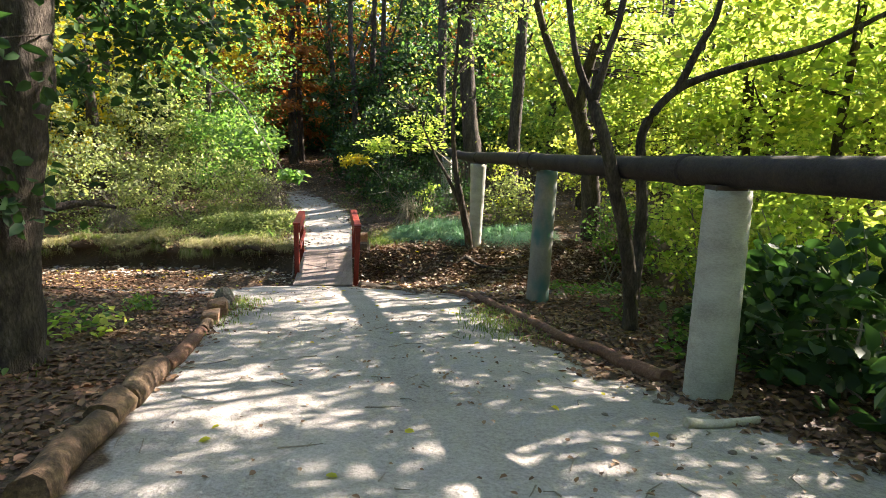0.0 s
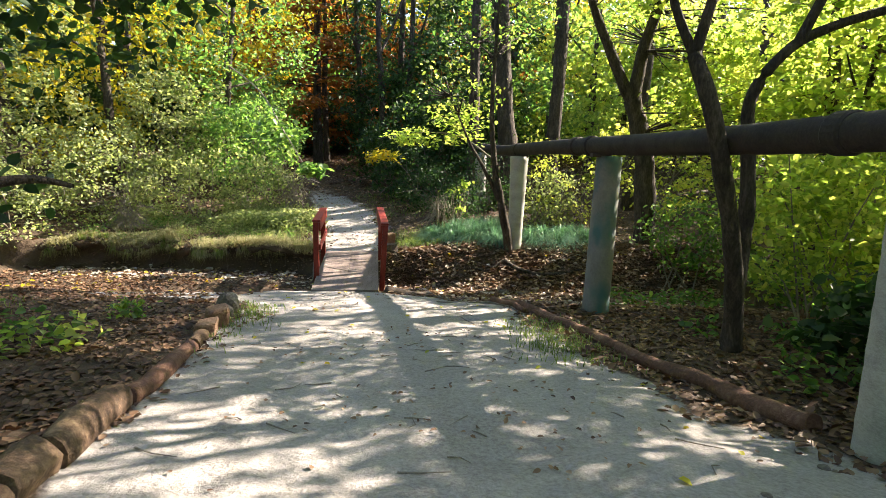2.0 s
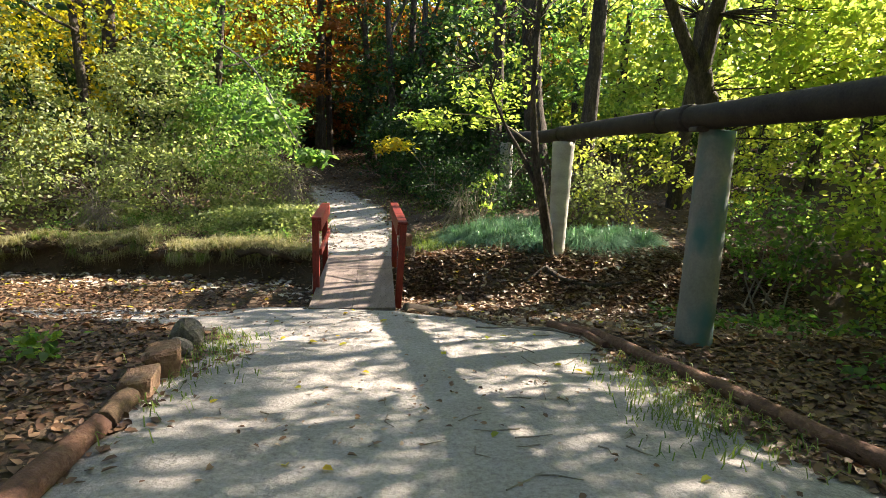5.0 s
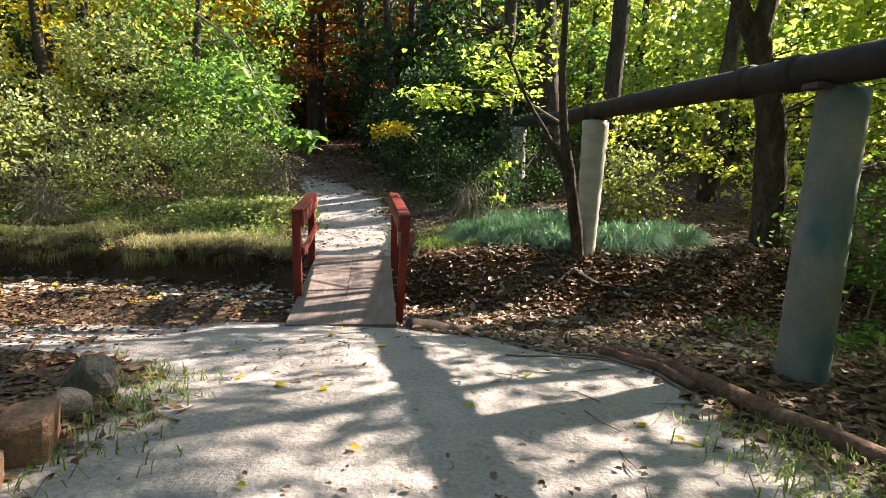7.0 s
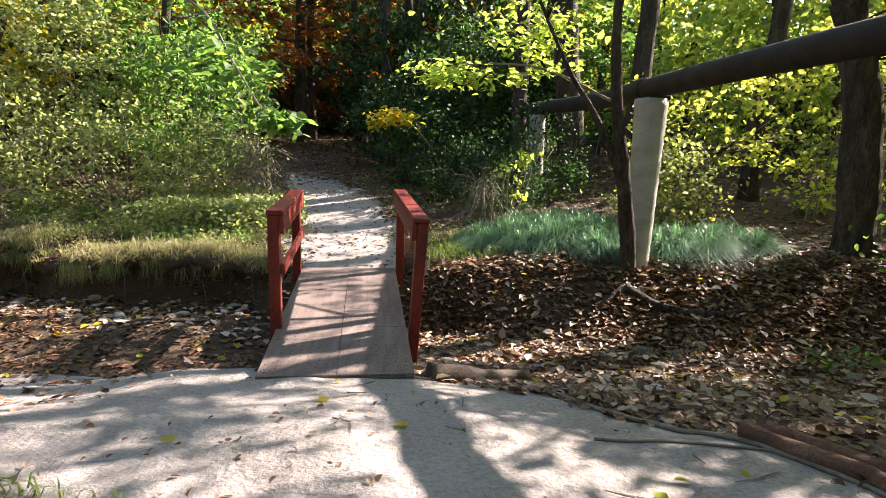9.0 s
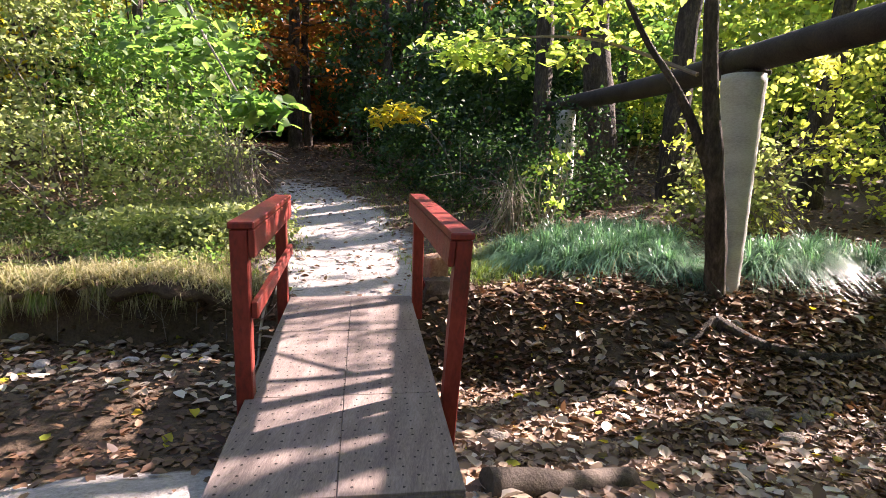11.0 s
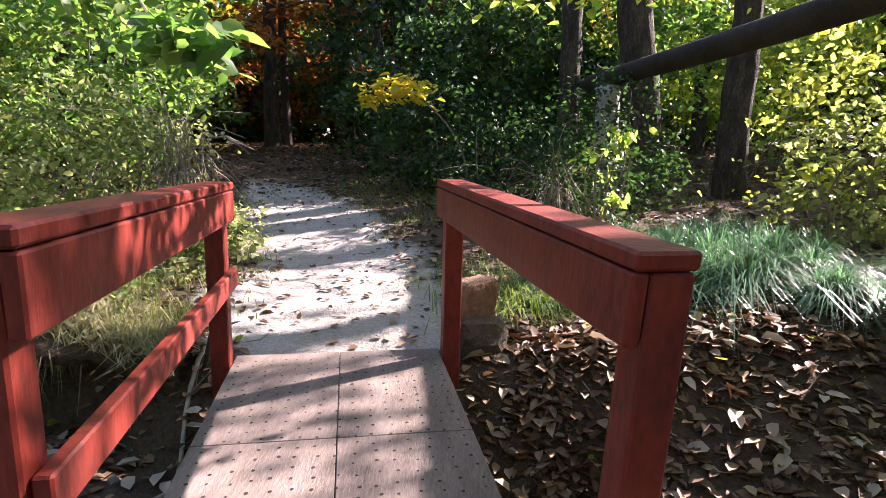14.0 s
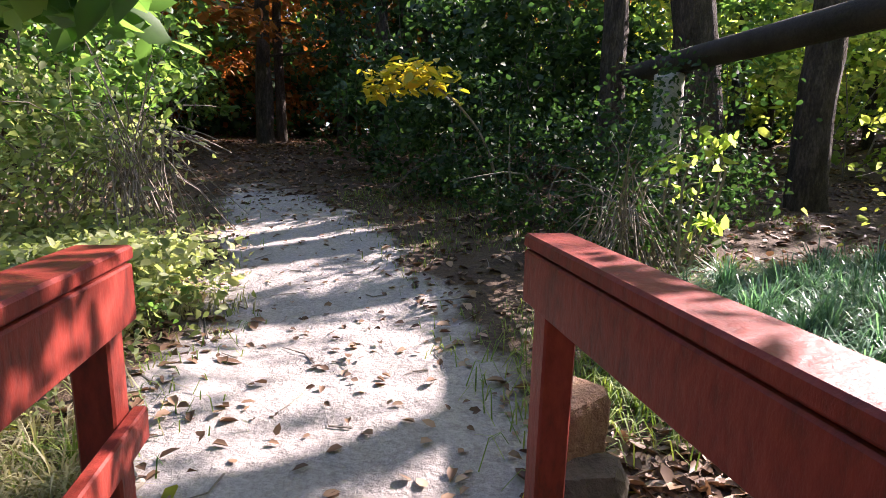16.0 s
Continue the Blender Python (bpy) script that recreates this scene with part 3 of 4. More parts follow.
# forked tree behind the pipe
# the high clouds are added to throw dappled shade on path and deck
crown = pts_join(cloud((2.6, 13.4, 5.2), (2.2, 1.8, 1.2), 34, 40, 0.24), cloud((4.6, 12.3, 4.2), (2.0, 1.6, 1.2), 50, 40, 0.2), cloud((5.2, 12.2, 2.6), (1.4, 1.2, 0.9), 44, 40, 0.2), cloud((4.3, 12.6, 2.2), (1.0, 0.8, 0.7), 32, 36, 0.2), cloud((4.6, 15.2, 4.7), (1.7, 1.4, 0.9), 24, 40, 0.2))
tree("forked_tree", "dark forked tree trunk with bright lime-green foliage", [
    ([(3.52, 13.3, -0.75), (3.48, 13.3, 0.2), (3.36, 13.3, 1.2), (3.06, 13.3, 2.25)], 0.235, 0.18),
    ([(3.08, 13.3, 2.15), (2.65, 13.3, 3.0), (2.2, 13.3, 4.0), (1.6, 13.4, 6.0)], 0.13, 0.06),
    ([(3.08, 13.3, 2.15), (3.22, 13.3, 3.2), (3.5, 13.2, 4.4), (3.6, 13.0, 6.4)], 0.15, 0.06)],
    crown, L_LIME, 0.12, 90)

# slender tree in front of the third column
crown = pts_join(cloud((0.2, 12.8, 4.3), (1.5, 1.5, 1.2), 16, 36, 0.28), cloud((-0.6, 13.2, 2.3), (1.0, 0.9, 0.7), 10, 26, 0.2))
tree("slender_tree", "thin crooked dark tree leaning on the gully edge", [
    ([(0.67, 12.75, -1.0), (0.6, 12.65, -0.5), (0.45, 12.45, 0.1), (0.32, 12.35, 0.7), (0.24, 12.3, 1.3), (0.2, 12.25, 2.1), (0.3, 12.4, 4.4)], 0.1, 0.03),
    ([(0.45, 12.47, 0.05), (0.28, 12.4, 0.45), (0.04, 12.4, 0.9), (-0.2, 12.5, 1.3), (-0.6, 12.7, 2.2)], 0.05, 0.015)],
    crown, L_LIME, 0.09, 70)

# stout trunk at the walk's start, hung with leaves
crown = pts_join(cloud((-3.7, 5.6, 3.9), (2.3, 1.9, 1.2), 80, 36), cloud((-4.4, 6.4, 2.2), (1.5, 1.2, 0.8), 24, 30, 0.22), cloud((-4.6, 5.2, 0.6), (0.9, 1.0, 0.7), 12, 26, 0.22), cloud((-3.3, 4.15, 1.6), (0.5, 0.3, 1.3), 16, 16, 0.16, 0.1), cloud((-3.0, 6.2, 2.9), (1.2, 1.4, 0.5), 30, 30, 0.24))
tree("stout_tree", "stout rough-barked trunk beside the path under hanging green leaves", [
    ([(-3.6, 4.6, -0.75), (-3.55, 4.6, 0.3), (-3.32, 4.6, 1.5), (-3.2, 4.6, 2.4), (-3.3, 4.7, 4.6)], 0.27, 0.16),
    ([(-3.45, 4.6, 0.7), (-3.1, 4.9, 0.8), (-2.9, 5.1, 0.75)], 0.05, 0.015),
    ([(-3.2, 4.6, 2.4), (-3.4, 5.4, 3.2), (-3.6, 6.4, 3.7)], 0.09, 0.03)],
    crown, L_DARK, 0.13, 60)

# big trunks beyond the pipe's far end
for x, y, r, lx in ((1.0, 18.5, 0.34, -0.25), (2.15, 18.0, 0.25, 0.1), (-0.1, 18.6, 0.2, 0.0), (4.3, 17.5, 0.22, 0.2)):
    b = hz(x, y)
    crown = cloud((x, y + 0.6, b + 5.4), (1.8, 1.6, 1.2), 9, 36, 0.3)
    tree("broadleaf_tree", "tall dark straight tree trunk in the shade", [([(x, y, b - 0.3), (x, y, b + 1), (x + lx, y, b + 3.2), (x + lx * 2, y, b + 7)], r, r * 0.6)], crown, L_GREEN, 0.14, 40)

# rust-coloured conifer beyond the path
x, y = -6.5, 25.0
b = hz(x, y)
lines = [([(x, y, b - 0.3), (x, y, b + 3), (x + 0.1, y, b + 9)], 0.24, 0.08)]
crown = []
for k in range(26):
    w = k * 2.4
    z = b + 2.0 + k * 0.27
    rr = 3.4 - k * 0.06
    e = np.array((x + rr * math.cos(w), y + rr * math.sin(w), z - 0.35))
    lines.append(([(x, y, z), ((x + e[0]) / 2, (y + e[1]) / 2, z + 0.1), tuple(e)], 0.04, 0.012))
    u = rng.uniform(0.25, 1.05, (240, 1))
    crown.append(np.array((x, y, z)) + (e - np.array((x, y, z))) * u + rng.normal(size=(240, 3)) * np.array([0.32, 0.32, 0.1]))
tree("rusty_conifer", "conifer with rust-orange autumn needles on level boughs", lines, np.concatenate(crown), L_RUST, 0.2, 0, 0.7, "tree", None, 9, True)


# ---- woods ----
def shrub(name, label, centre, radii, n, leafmat, leaf_size, stems=7, spread=0.18, per=30, flat=0.4, category="shrub", hollow=0.35):
    """A shrub: bare stems that fan out of the ground into loose clumps of leaves."""
    x, y = centre[0], centre[1]
    b = hz(x, y)
    pts = cloud(centre, radii, max(n // per, 3), per, spread, hollow)
    g = height(pts[:, 0], pts[:, 1])
    pts = pts[pts[:, 2] > g + 0.03]
    t = thing(name, (x, y, b), label, category)
    bm = bmesh.new()
    for k in range(stems):
        e = pts[rng.integers(len(pts))]
        r0 = np.array((x, y, b - 0.06)) + rng.normal(size=3) * np.array((0.25 * radii[0], 0.25 * radii[1], 0))
        r0[2] = hz(r0[0], r0[1]) - 0.05
        m = (r0 + e) / 2 + rng.normal(size=3) * 0.1 + np.array((0, 0, 0.12))
        limb(bm, [tuple(r0), tuple(m), tuple(e)], 0.016, 0.005, 7, 5, 0.1, k)
    part("branchwork", bm, TWIG, t)
    ob = new("foliage", leaves_mesh("foliage", pts, leaf_size, leafmat, flat))
    ob.parent = t
    ob.matrix_parent_inverse = t.matrix_world.inverted()
    return t


def woodland_tree(x, y, h, r, mat, crown_r, crown_lo, leaf_size, clumps, label, lean=0.0, per=34):
    b = hz(x, y)
    cz = (crown_lo + h) / 2
    crown = cloud((x + lean * 0.8, y, b + cz), (crown_r, crown_r, (h - crown_lo) / 2), clumps, per, 0.36, 0.3)
    lines = [([(x, y, b - 0.3), (x + lean * 0.2, y, b + h * 0.3), (x + lean * 0.6, y + 0.1, b + h * 0.6), (x + lean, y, b + h * 0.92)], r, r * 0.35)]
    for k in range(5):
        w = k * 1.9 + x
        z = b + crown_lo + (h - crown_lo) * (0.05 + 0.15 * k)
        f = z / (b + h)
        o = Vector((x + lean * 0.6 * f, y, z))
        e = o + Vector((math.cos(w), math.sin(w), 0.45)) * crown_r * 0.75
        lines.append(([tuple(o), tuple((o + e) / 2 + Vector((0, 0, -0.1))), tuple(e)], r * 0.3, r * 0.09))
    return tree("woodland_tree", label, lines, crown, mat, leaf_size, 0, 0.4, "tree", None, 7)


# canopy trees right of the path, some added out of view for dappled shade
for x, y, h, r, cr, lo, mat, cl in ((5.6, 1.5, 6.5, 0.16, 2.4, 2.6, L_LIME, 130), (6.8, 5.4, 7.4, 0.18, 2.6, 3.2, L_LIME, 170), (6.6, 9.8, 6.6, 0.12, 2.1, 2.8, L_LIME, 85),
                                     (8.6, 11.8, 6.0, 0.2, 2.2, 2.0, L_LIME, 110), (8.4, 15.0, 6.0, 0.17, 1.9, 2.4, L_SUNLIT_GOLD, 50), (6.4, 11.6, 5.4, 0.12, 1.7, 2.6, L_LIME, 70), (8.6, 17.6, 4.6, 0.17, 1.8, 2.0, L_LIME, 16), (11.5, 19.5, 6.0, 0.2, 2.6, 1.6, L_LIME, 60),
                                     (11.8, 7.0, 6.4, 0.22, 2.6, 1.4, L_LIME, 80), (12.8, 13.0, 6.4, 0.22, 2.8, 1.2, L_LIME, 90), (9.0, -3.0, 8.0, 0.2, 3.0, 2.6, L_GREEN, 110),
                                     (5.0, -4.0, 8.0, 0.2, 3.0, 3.4, L_GREEN, 110)):
    woodland_tree(x, y, h, r, mat, cr, lo, 0.15, cl, "slim dark woodland tree with sunlit lime foliage", 0.3)
# one more added off to the right, unseen, to shade the path's right edge
woodland_tree(8.3, 9.1, 6.6, 0.14, L_LIME, 2.2, 3.4, 0.13, 130, "slim dark woodland tree with sunlit lime foliage", 0.2)
# added for shade: its crown, above the view, darkens the ground on the left
woodland_tree(6.4, 12.2, 10.4, 0.15, L_GREEN, 2.2, 7.6, 0.15, 100, "tall woodland tree added for shade, its high green crown out of view", -0.3)
# tall trees added unseen over the path's start and wood behind, blocking skylight
for x, y, lo, cr, cl, lean in ((-5.6, 0.2, 6.0, 3.8, 170, 2.6), (-7.8, 3.0, 5.0, 3.2, 130, 0.6), (-9.6, 11.4, 5.6, 3.4, 130, 1.8), (-3.0, -5.0, 5.0, 3.6, 150, 0.4), (2.6, -7.0, 5.0, 3.6, 150, 0.0), (-8.0, -8.0, 4.0, 3.8, 150, 0.0), (8.0, -9.0, 4.0, 3.8, 150, 0.0)):
    woodland_tree(x, y, 11.0, 0.2, L_GREEN, cr, lo, 0.2, cl, "tall woodland tree added with its crown out of view to block skylight", lean)
# thickets to the right beyond the pipe
for x, y, z, rx, ry, rz, n, mat, ls in ((5.6, 10.6, -0.1, 1.2, 1.0, 0.7, 1000, L_GREEN, 0.1), (6.6, 13.2, 1.3, 1.7, 0.9, 1.9, 1800, L_LIME, 0.12), (2.5, 15.6, 0.7, 1.5, 0.7, 1.3, 900, L_SUNLIT_GOLD, 0.09),
                                        (4.8, 16.2, 1.2, 1.7, 0.8, 1.9, 1900, L_SUNLIT_GOLD, 0.11), (7.6, 9.6, 0.9, 1.6, 1.5, 1.8, 2400, L_LIME, 0.11), (5.4, 7.6, -0.3, 1.2, 1.2, 0.5, 700, L_DARK, 0.1),
                                        (7.4, 6.0, 0.6, 1.8, 1.7, 1.8, 2600, L_LIME, 0.12), (4.2, 20.6, 1.4, 1.8, 0.9, 1.8, 1600, L_LIME, 0.14), (7.2, 19.6, 1.5, 2.0, 0.9, 2.0, 1700, L_LIME, 0.14),
                                        (8.8, 14.6, 1.4, 2.0, 1.2, 2.2, 1900, L_SUNLIT_GOLD, 0.13), (1.75, 14.9, 0.1, 0.8, 0.6, 0.8, 1400, L_OLIVE, 0.08), (6.0, 3.0, 0.4, 1.6, 1.6, 1.6, 2600, L_GREEN, 0.12),
                                        (4.7, 8.7, 0.8, 1.0, 0.9, 1.0, 2000, L_LIME, 0.1), (5.7, 9.7, 1.3, 0.9, 0.9, 1.1, 1900, L_LIME, 0.1), (3.9, 8.1, 0.9, 0.85, 0.8, 1.1, 1900, L_LIME, 0.09), (5.3, 11.2, 1.0, 1.2, 0.8, 1.3, 2200, L_LIME, 0.1), (4.6, 6.6, 0.6, 0.8, 0.8, 0.9, 1400, L_LIME, 0.1), (3.9, 12.0, 0.5, 0.8, 0.6, 0.8, 1300, L_GREEN, 0.09),
                                        (1.6, 20.8, 2.0, 1.8, 1.2, 2.0, 2600, L_GREEN, 0.14), (-0.6, 20.2, 1.4, 1.5, 1.0, 1.6, 2600, L_DARK, 0.13)):
    shrub("shrub", "leafy understory shrub in patchy sunlight", (x, y, hz(x, y) + z + 0.5), (rx, ry, rz), n, mat, ls, 8)
shrub("broadleaf_shrub", "low shrub with large dark green leaves", (3.35, 4.6, 0.1), (0.85, 1.1, 0.75), 1100, L_DARK, 0.17, 9, 0.16)
shrub("broadleaf_shrub", "low shrub with large dark green leaves", (3.3, 3.0, -0.15), (0.8, 0.9, 0.55), 700, L_DARK, 0.17, 7, 0.16)
shrub("broadleaf_shrub", "low shrub with large dark green leaves", (3.6, 6.0, -0.3), (0.8, 0.8, 0.5), 700, L_DARK, 0.15, 7, 0.16)

# thicket left of the creek
for x, y, z, rx, ry, rz, n, mat, ls in ((-5.6, 15.8, 0.5, 1.0, 1.0, 1.05, 3200, L_OLIVE, 0.075), (-7.2, 15.2, 0.7, 1.4, 1.1, 1.2, 3800, L_OLIVE, 0.075), (-9.2, 14.8, 0.9, 1.6, 1.2, 1.4, 3800, L_OLIVE, 0.085),
                                        (-6.4, 16.6, 1.7, 1.5, 1.0, 1.3, 3400, L_GREEN, 0.1), (-8.4, 16.8, 2.0, 1.8, 1.2, 1.7, 3600, L_OLIVE, 0.1), (-11.5, 15.6, 1.5, 2.0, 1.5, 1.9, 3600, L_OLIVE, 0.11),
                                        (-10.5, 12.9, 0.5, 1.5, 1.0, 1.1, 2600, L_OLIVE, 0.085), (-7.0, 19.0, 2.0, 1.7, 1.2, 1.7, 2800, L_GREEN, 0.12), (-12.5, 19.0, 2.2, 2.4, 1.6, 2.3, 3000, L_YELLOW, 0.13),
                                        (-10.0, 20.0, 2.0, 2.0, 1.4, 2.0, 2600, L_OLIVE, 0.13), (-14.5, 14.0, 1.5, 2.4, 1.8, 2.2, 2800, L_OLIVE, 0.13), (-8.0, 23.0, 2.2, 1.6, 1.3, 2.1, 2400, L_GREEN, 0.14),
                                        (-11.8, 10.0, 0.8, 1.5, 1.3, 1.3, 2400, L_OLIVE, 0.1), (-11.0, 6.5, 0.8, 1.7, 1.6, 1.5, 2400, L_GREEN, 0.11)):
    shrub("shrub", "tangled olive-green shrub on the creek bank", (x, y, hz(x, y) + z), (rx, ry, rz), n, mat, ls, 10)
for x, y, h, r, cr, lo, mat, cl, lean in ((-7.4, 18.0, 8.5, 0.11, 2.3, 1.8, L_GREEN, 110, 0.5), (-10.2, 17.2, 9.5, 0.14, 2.6, 2.4, L_YELLOW, 90, -0.8), (-12.8, 16.4, 9.5, 0.14, 2.8, 1.6, L_OLIVE, 110, -1.0),
                                          (-9.0, 21.5, 10.0, 0.15, 2.8, 2.0, L_YELLOW, 110, 0.4), (-13.0, 22.5, 11.0, 0.2, 3.2, 1.8, L_OLIVE, 120, 0.3), (-16.0, 17.5, 11.0, 0.2, 3.4, 1.5, L_OLIVE, 130, 0.0),
                                          (-14.0, 9.0, 10.0, 0.18, 3.2, 1.8, L_GREEN, 130, 0.3), (-11.5, 3.0, 10.0, 0.2, 3.2, 2.2, L_GREEN, 120, 0.3), (-8.5, -3.5, 9.0, 0.2, 3.0, 2.6, L_GREEN, 110, 0.0)):
    woodland_tree(x, y, h, r, mat, cr, lo, 0.13, cl, "slim grey-brown woodland tree with patchy autumn foliage", lean)

# tangle right of the far path, its shade put into the dark leaf colour
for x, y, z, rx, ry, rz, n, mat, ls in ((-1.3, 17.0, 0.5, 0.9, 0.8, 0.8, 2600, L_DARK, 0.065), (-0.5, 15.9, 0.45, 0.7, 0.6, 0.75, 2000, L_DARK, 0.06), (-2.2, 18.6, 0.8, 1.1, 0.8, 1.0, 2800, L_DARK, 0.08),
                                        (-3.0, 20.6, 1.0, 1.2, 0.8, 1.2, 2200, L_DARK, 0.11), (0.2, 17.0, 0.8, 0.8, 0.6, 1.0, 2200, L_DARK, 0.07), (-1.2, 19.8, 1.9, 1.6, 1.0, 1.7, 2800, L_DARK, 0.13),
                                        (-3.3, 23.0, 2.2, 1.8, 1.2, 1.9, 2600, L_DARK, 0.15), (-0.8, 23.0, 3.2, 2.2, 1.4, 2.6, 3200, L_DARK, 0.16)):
    shrub("shrub", "tangled shrub with deep shade put into its dark leaf colour", (x, y, hz(x, y) + z), (rx, ry, rz), n, mat, ls, 9)
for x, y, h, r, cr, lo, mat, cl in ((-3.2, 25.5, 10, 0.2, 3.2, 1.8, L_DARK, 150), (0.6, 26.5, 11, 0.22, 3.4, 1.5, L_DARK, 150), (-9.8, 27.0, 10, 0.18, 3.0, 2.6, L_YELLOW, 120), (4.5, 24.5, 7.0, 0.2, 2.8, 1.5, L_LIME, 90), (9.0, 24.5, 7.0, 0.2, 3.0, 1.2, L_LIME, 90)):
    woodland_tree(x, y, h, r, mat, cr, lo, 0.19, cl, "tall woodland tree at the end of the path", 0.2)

# yellow sprays
shrub("yellow_sapling", "sapling with bright yellow leaves in the sun", (-0.42, 15.25, 0.15), (0.3, 0.3, 0.42), 90, L_LIME, 0.1, 5, 0.08, 10)
bm = bmesh.new()
limb(bm, [(-1.6, 17.4, hz(-1.6, 17.4) - 0.1), (-1.8, 17.2, 0.4), (-2.3, 17.0, 0.95), (-2.9, 16.9, 1.1)], 0.02, 0.006, 14, 5)
t = thing("yellow_branch", (-1.6, 17.4, hz(-1.6, 17.4)), "low spreading sapling with sunlit yellow leaves", "sapling")
part("stem", bm, TWIG, t)
ob = new("foliage", leaves_mesh("foliage", cloud((-2.62, 16.95, 1.03), (0.62, 0.3, 0.16), 22, 12, 0.09, 0.1), 0.12, L_YELLOW, 0.8))
ob.parent = t
ob.matrix_parent_inverse = t.matrix_world.inverted()
bm = bmesh.new()
limb(bm, [(0.25, 12.5, 1.0), (-0.4, 13.4, 1.45), (-1.3, 14.0, 1.55), (-2.3, 14.3, 1.4)], 0.02, 0.005, 14, 5)
t = thing("low_branch", (0.25, 12.5, 1.0), "thin level branch with yellow-green leaves over the gully", "branch")
part("stem", bm, TWIG, t)
ob = new("foliage", leaves_mesh("foliage", pts_join(cloud((-1.3, 14.0, 1.45), (1.1, 0.4, 0.16), 34, 14, 0.1, 0.1), cloud((-0.3, 13.3, 1.8), (0.8, 0.5, 0.4), 30, 14, 0.12, 0.1)), 0.1, L_LIME, 0.75))
ob.parent = t
ob.matrix_parent_inverse = t.matrix_world.inverted()
bm = bmesh.new()
limb(bm, [(-7.35, 18.0, 3.6), (-5.6, 16.0, 2.6), (-4.3, 13.9, 1.5), (-3.55, 13.0, 0.72)], 0.03, 0.006, 16, 5)
t = thing("hanging_branch", (-7.35, 18.0, 3.6), "drooping branch with broad bright green leaves above the path", "branch")
part("stem", bm, TWIG, t)
ob = new("foliage", leaves_mesh("foliage", pts_join(cloud((-3.5, 13.0, 0.72), (0.36, 0.3, 0.16), 16, 9, 0.08, 0.1), cloud((-4.5, 14.2, 1.5), (0.7, 0.8, 0.45), 30, 12, 0.14, 0.1)), 0.14, L_GREEN, 0.6))
ob.parent = t
ob.matrix_parent_inverse = t.matrix_world.inverted()

# bare brush beside the far path
def brush(x, y, z, n, size, label):
    b = hz(x, y)
    t = thing("dead_brush", (x, y, b), label, "dead brush")
    bm = bmesh.new()
    for k in range(n):
        d = Vector(rng.normal(size=3)) * size * 0.6 + Vector((0, 0, 0.1))
        o = Vector((x, y, b + 0.02)) + Vector((rng.normal() * 0.3, rng.normal() * 0.3, 0))
        m = Vector((x, y, z)) + d * 0.4
        e = Vector((x, y, z)) + d + Vector((0, 0, -0.25 * size))
        limb(bm, [tuple(o), tuple(m), tuple(e)], 0.007, 0.003, 7, 4, 0.1, k)
    ob = part("tangle", bm, TWIG, t)
    tagged(ob, kind="stuff")


brush(-4.75, 15.7, 0.3, 70, 0.8, "grey tangle of bare drooping twigs")
brush(-8.0, 14.0, -0.3, 60, 0.8, "pale tangle of bare dry twigs")
brush(2.2, 15.2, 0.2, 60, 0.7, "dry brown tangle of bare stems")
brush(-0.9, 15.4, -0.1, 50, 0.6, "dark tangle of bare stems in shade")

# far woods that close the view all round
def woods(name, label, spots, mat, size, per, spread):
    p = np.concatenate([cloud(c, r, n, per, spread, 0.2) for c, r, n in spots])
    stuff(name, leaves_mesh(name, p, size, mat, 0.35, 0.42, 0.25, 0.1, False), label, "woods")


def ring(a0, a1, n, dist, z, rr, rz, clumps):
    out = []
    for k in range(n):
        w = radians(a0 + (a1 - a0) * (k + rng.uniform(0, 1)) / n)
        d = dist * rng.uniform(0.9, 1.2)
        x, y = -1 + d * math.sin(w), 8 + d * math.cos(w)
        out.append(((x, y, hz(x, y) + z * rng.uniform(0.8, 1.2)), (rr, rr, rz), clumps))
    return out


woods("far_woods", "dense green autumn woods closing off the view", ring(-180, 10, 36, 26, 5.5, 3.6, 5.0, 60) + ring(105, 180, 14, 26, 5.5, 3.6, 5.0, 60), L_GREEN, 0.32, 18, 0.5)
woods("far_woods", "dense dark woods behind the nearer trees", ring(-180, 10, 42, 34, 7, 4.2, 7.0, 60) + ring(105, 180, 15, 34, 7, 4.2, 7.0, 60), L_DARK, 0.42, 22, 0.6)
woods("far_woods", "lower green woods towards the sun", ring(8, 108, 30, 31, 3.0, 3.4, 3.4, 40), L_GREEN, 0.32, 22, 0.5)
woods("far_woods", "yellow autumn crowns among the far woods", ring(-60, 70, 22, 24, 7.0, 2.6, 3.6, 50), L_YELLOW, 0.28, 20, 0.45)
woods("far_woods", "rust-brown autumn crowns among the far woods", ring(-30, 12, 9, 25, 4.5, 2.4, 2.6, 50), L_RUST, 0.28, 20, 0.45)
woods("far_woods", "sunlit lime crowns among the far woods", ring(8, 100, 28, 19, 3.6, 3.0, 3.4, 46), L_LIME, 0.22, 30, 0.45)
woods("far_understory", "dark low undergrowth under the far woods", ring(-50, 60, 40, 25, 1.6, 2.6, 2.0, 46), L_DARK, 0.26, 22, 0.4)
woods("far_understory", "rust-brown fallen boughs and brush at the end of the path", ring(-26, -4, 9, 25, 1.5, 2.0, 1.3, 40), L_RUST, 0.2, 24, 0.35)
woods("far_understory", "brownish low undergrowth far behind", ring(-60, 70, 40, 33, 2.2, 3.4, 3.0, 46), L_OLIVE, 0.36, 22, 0.5)
src = None
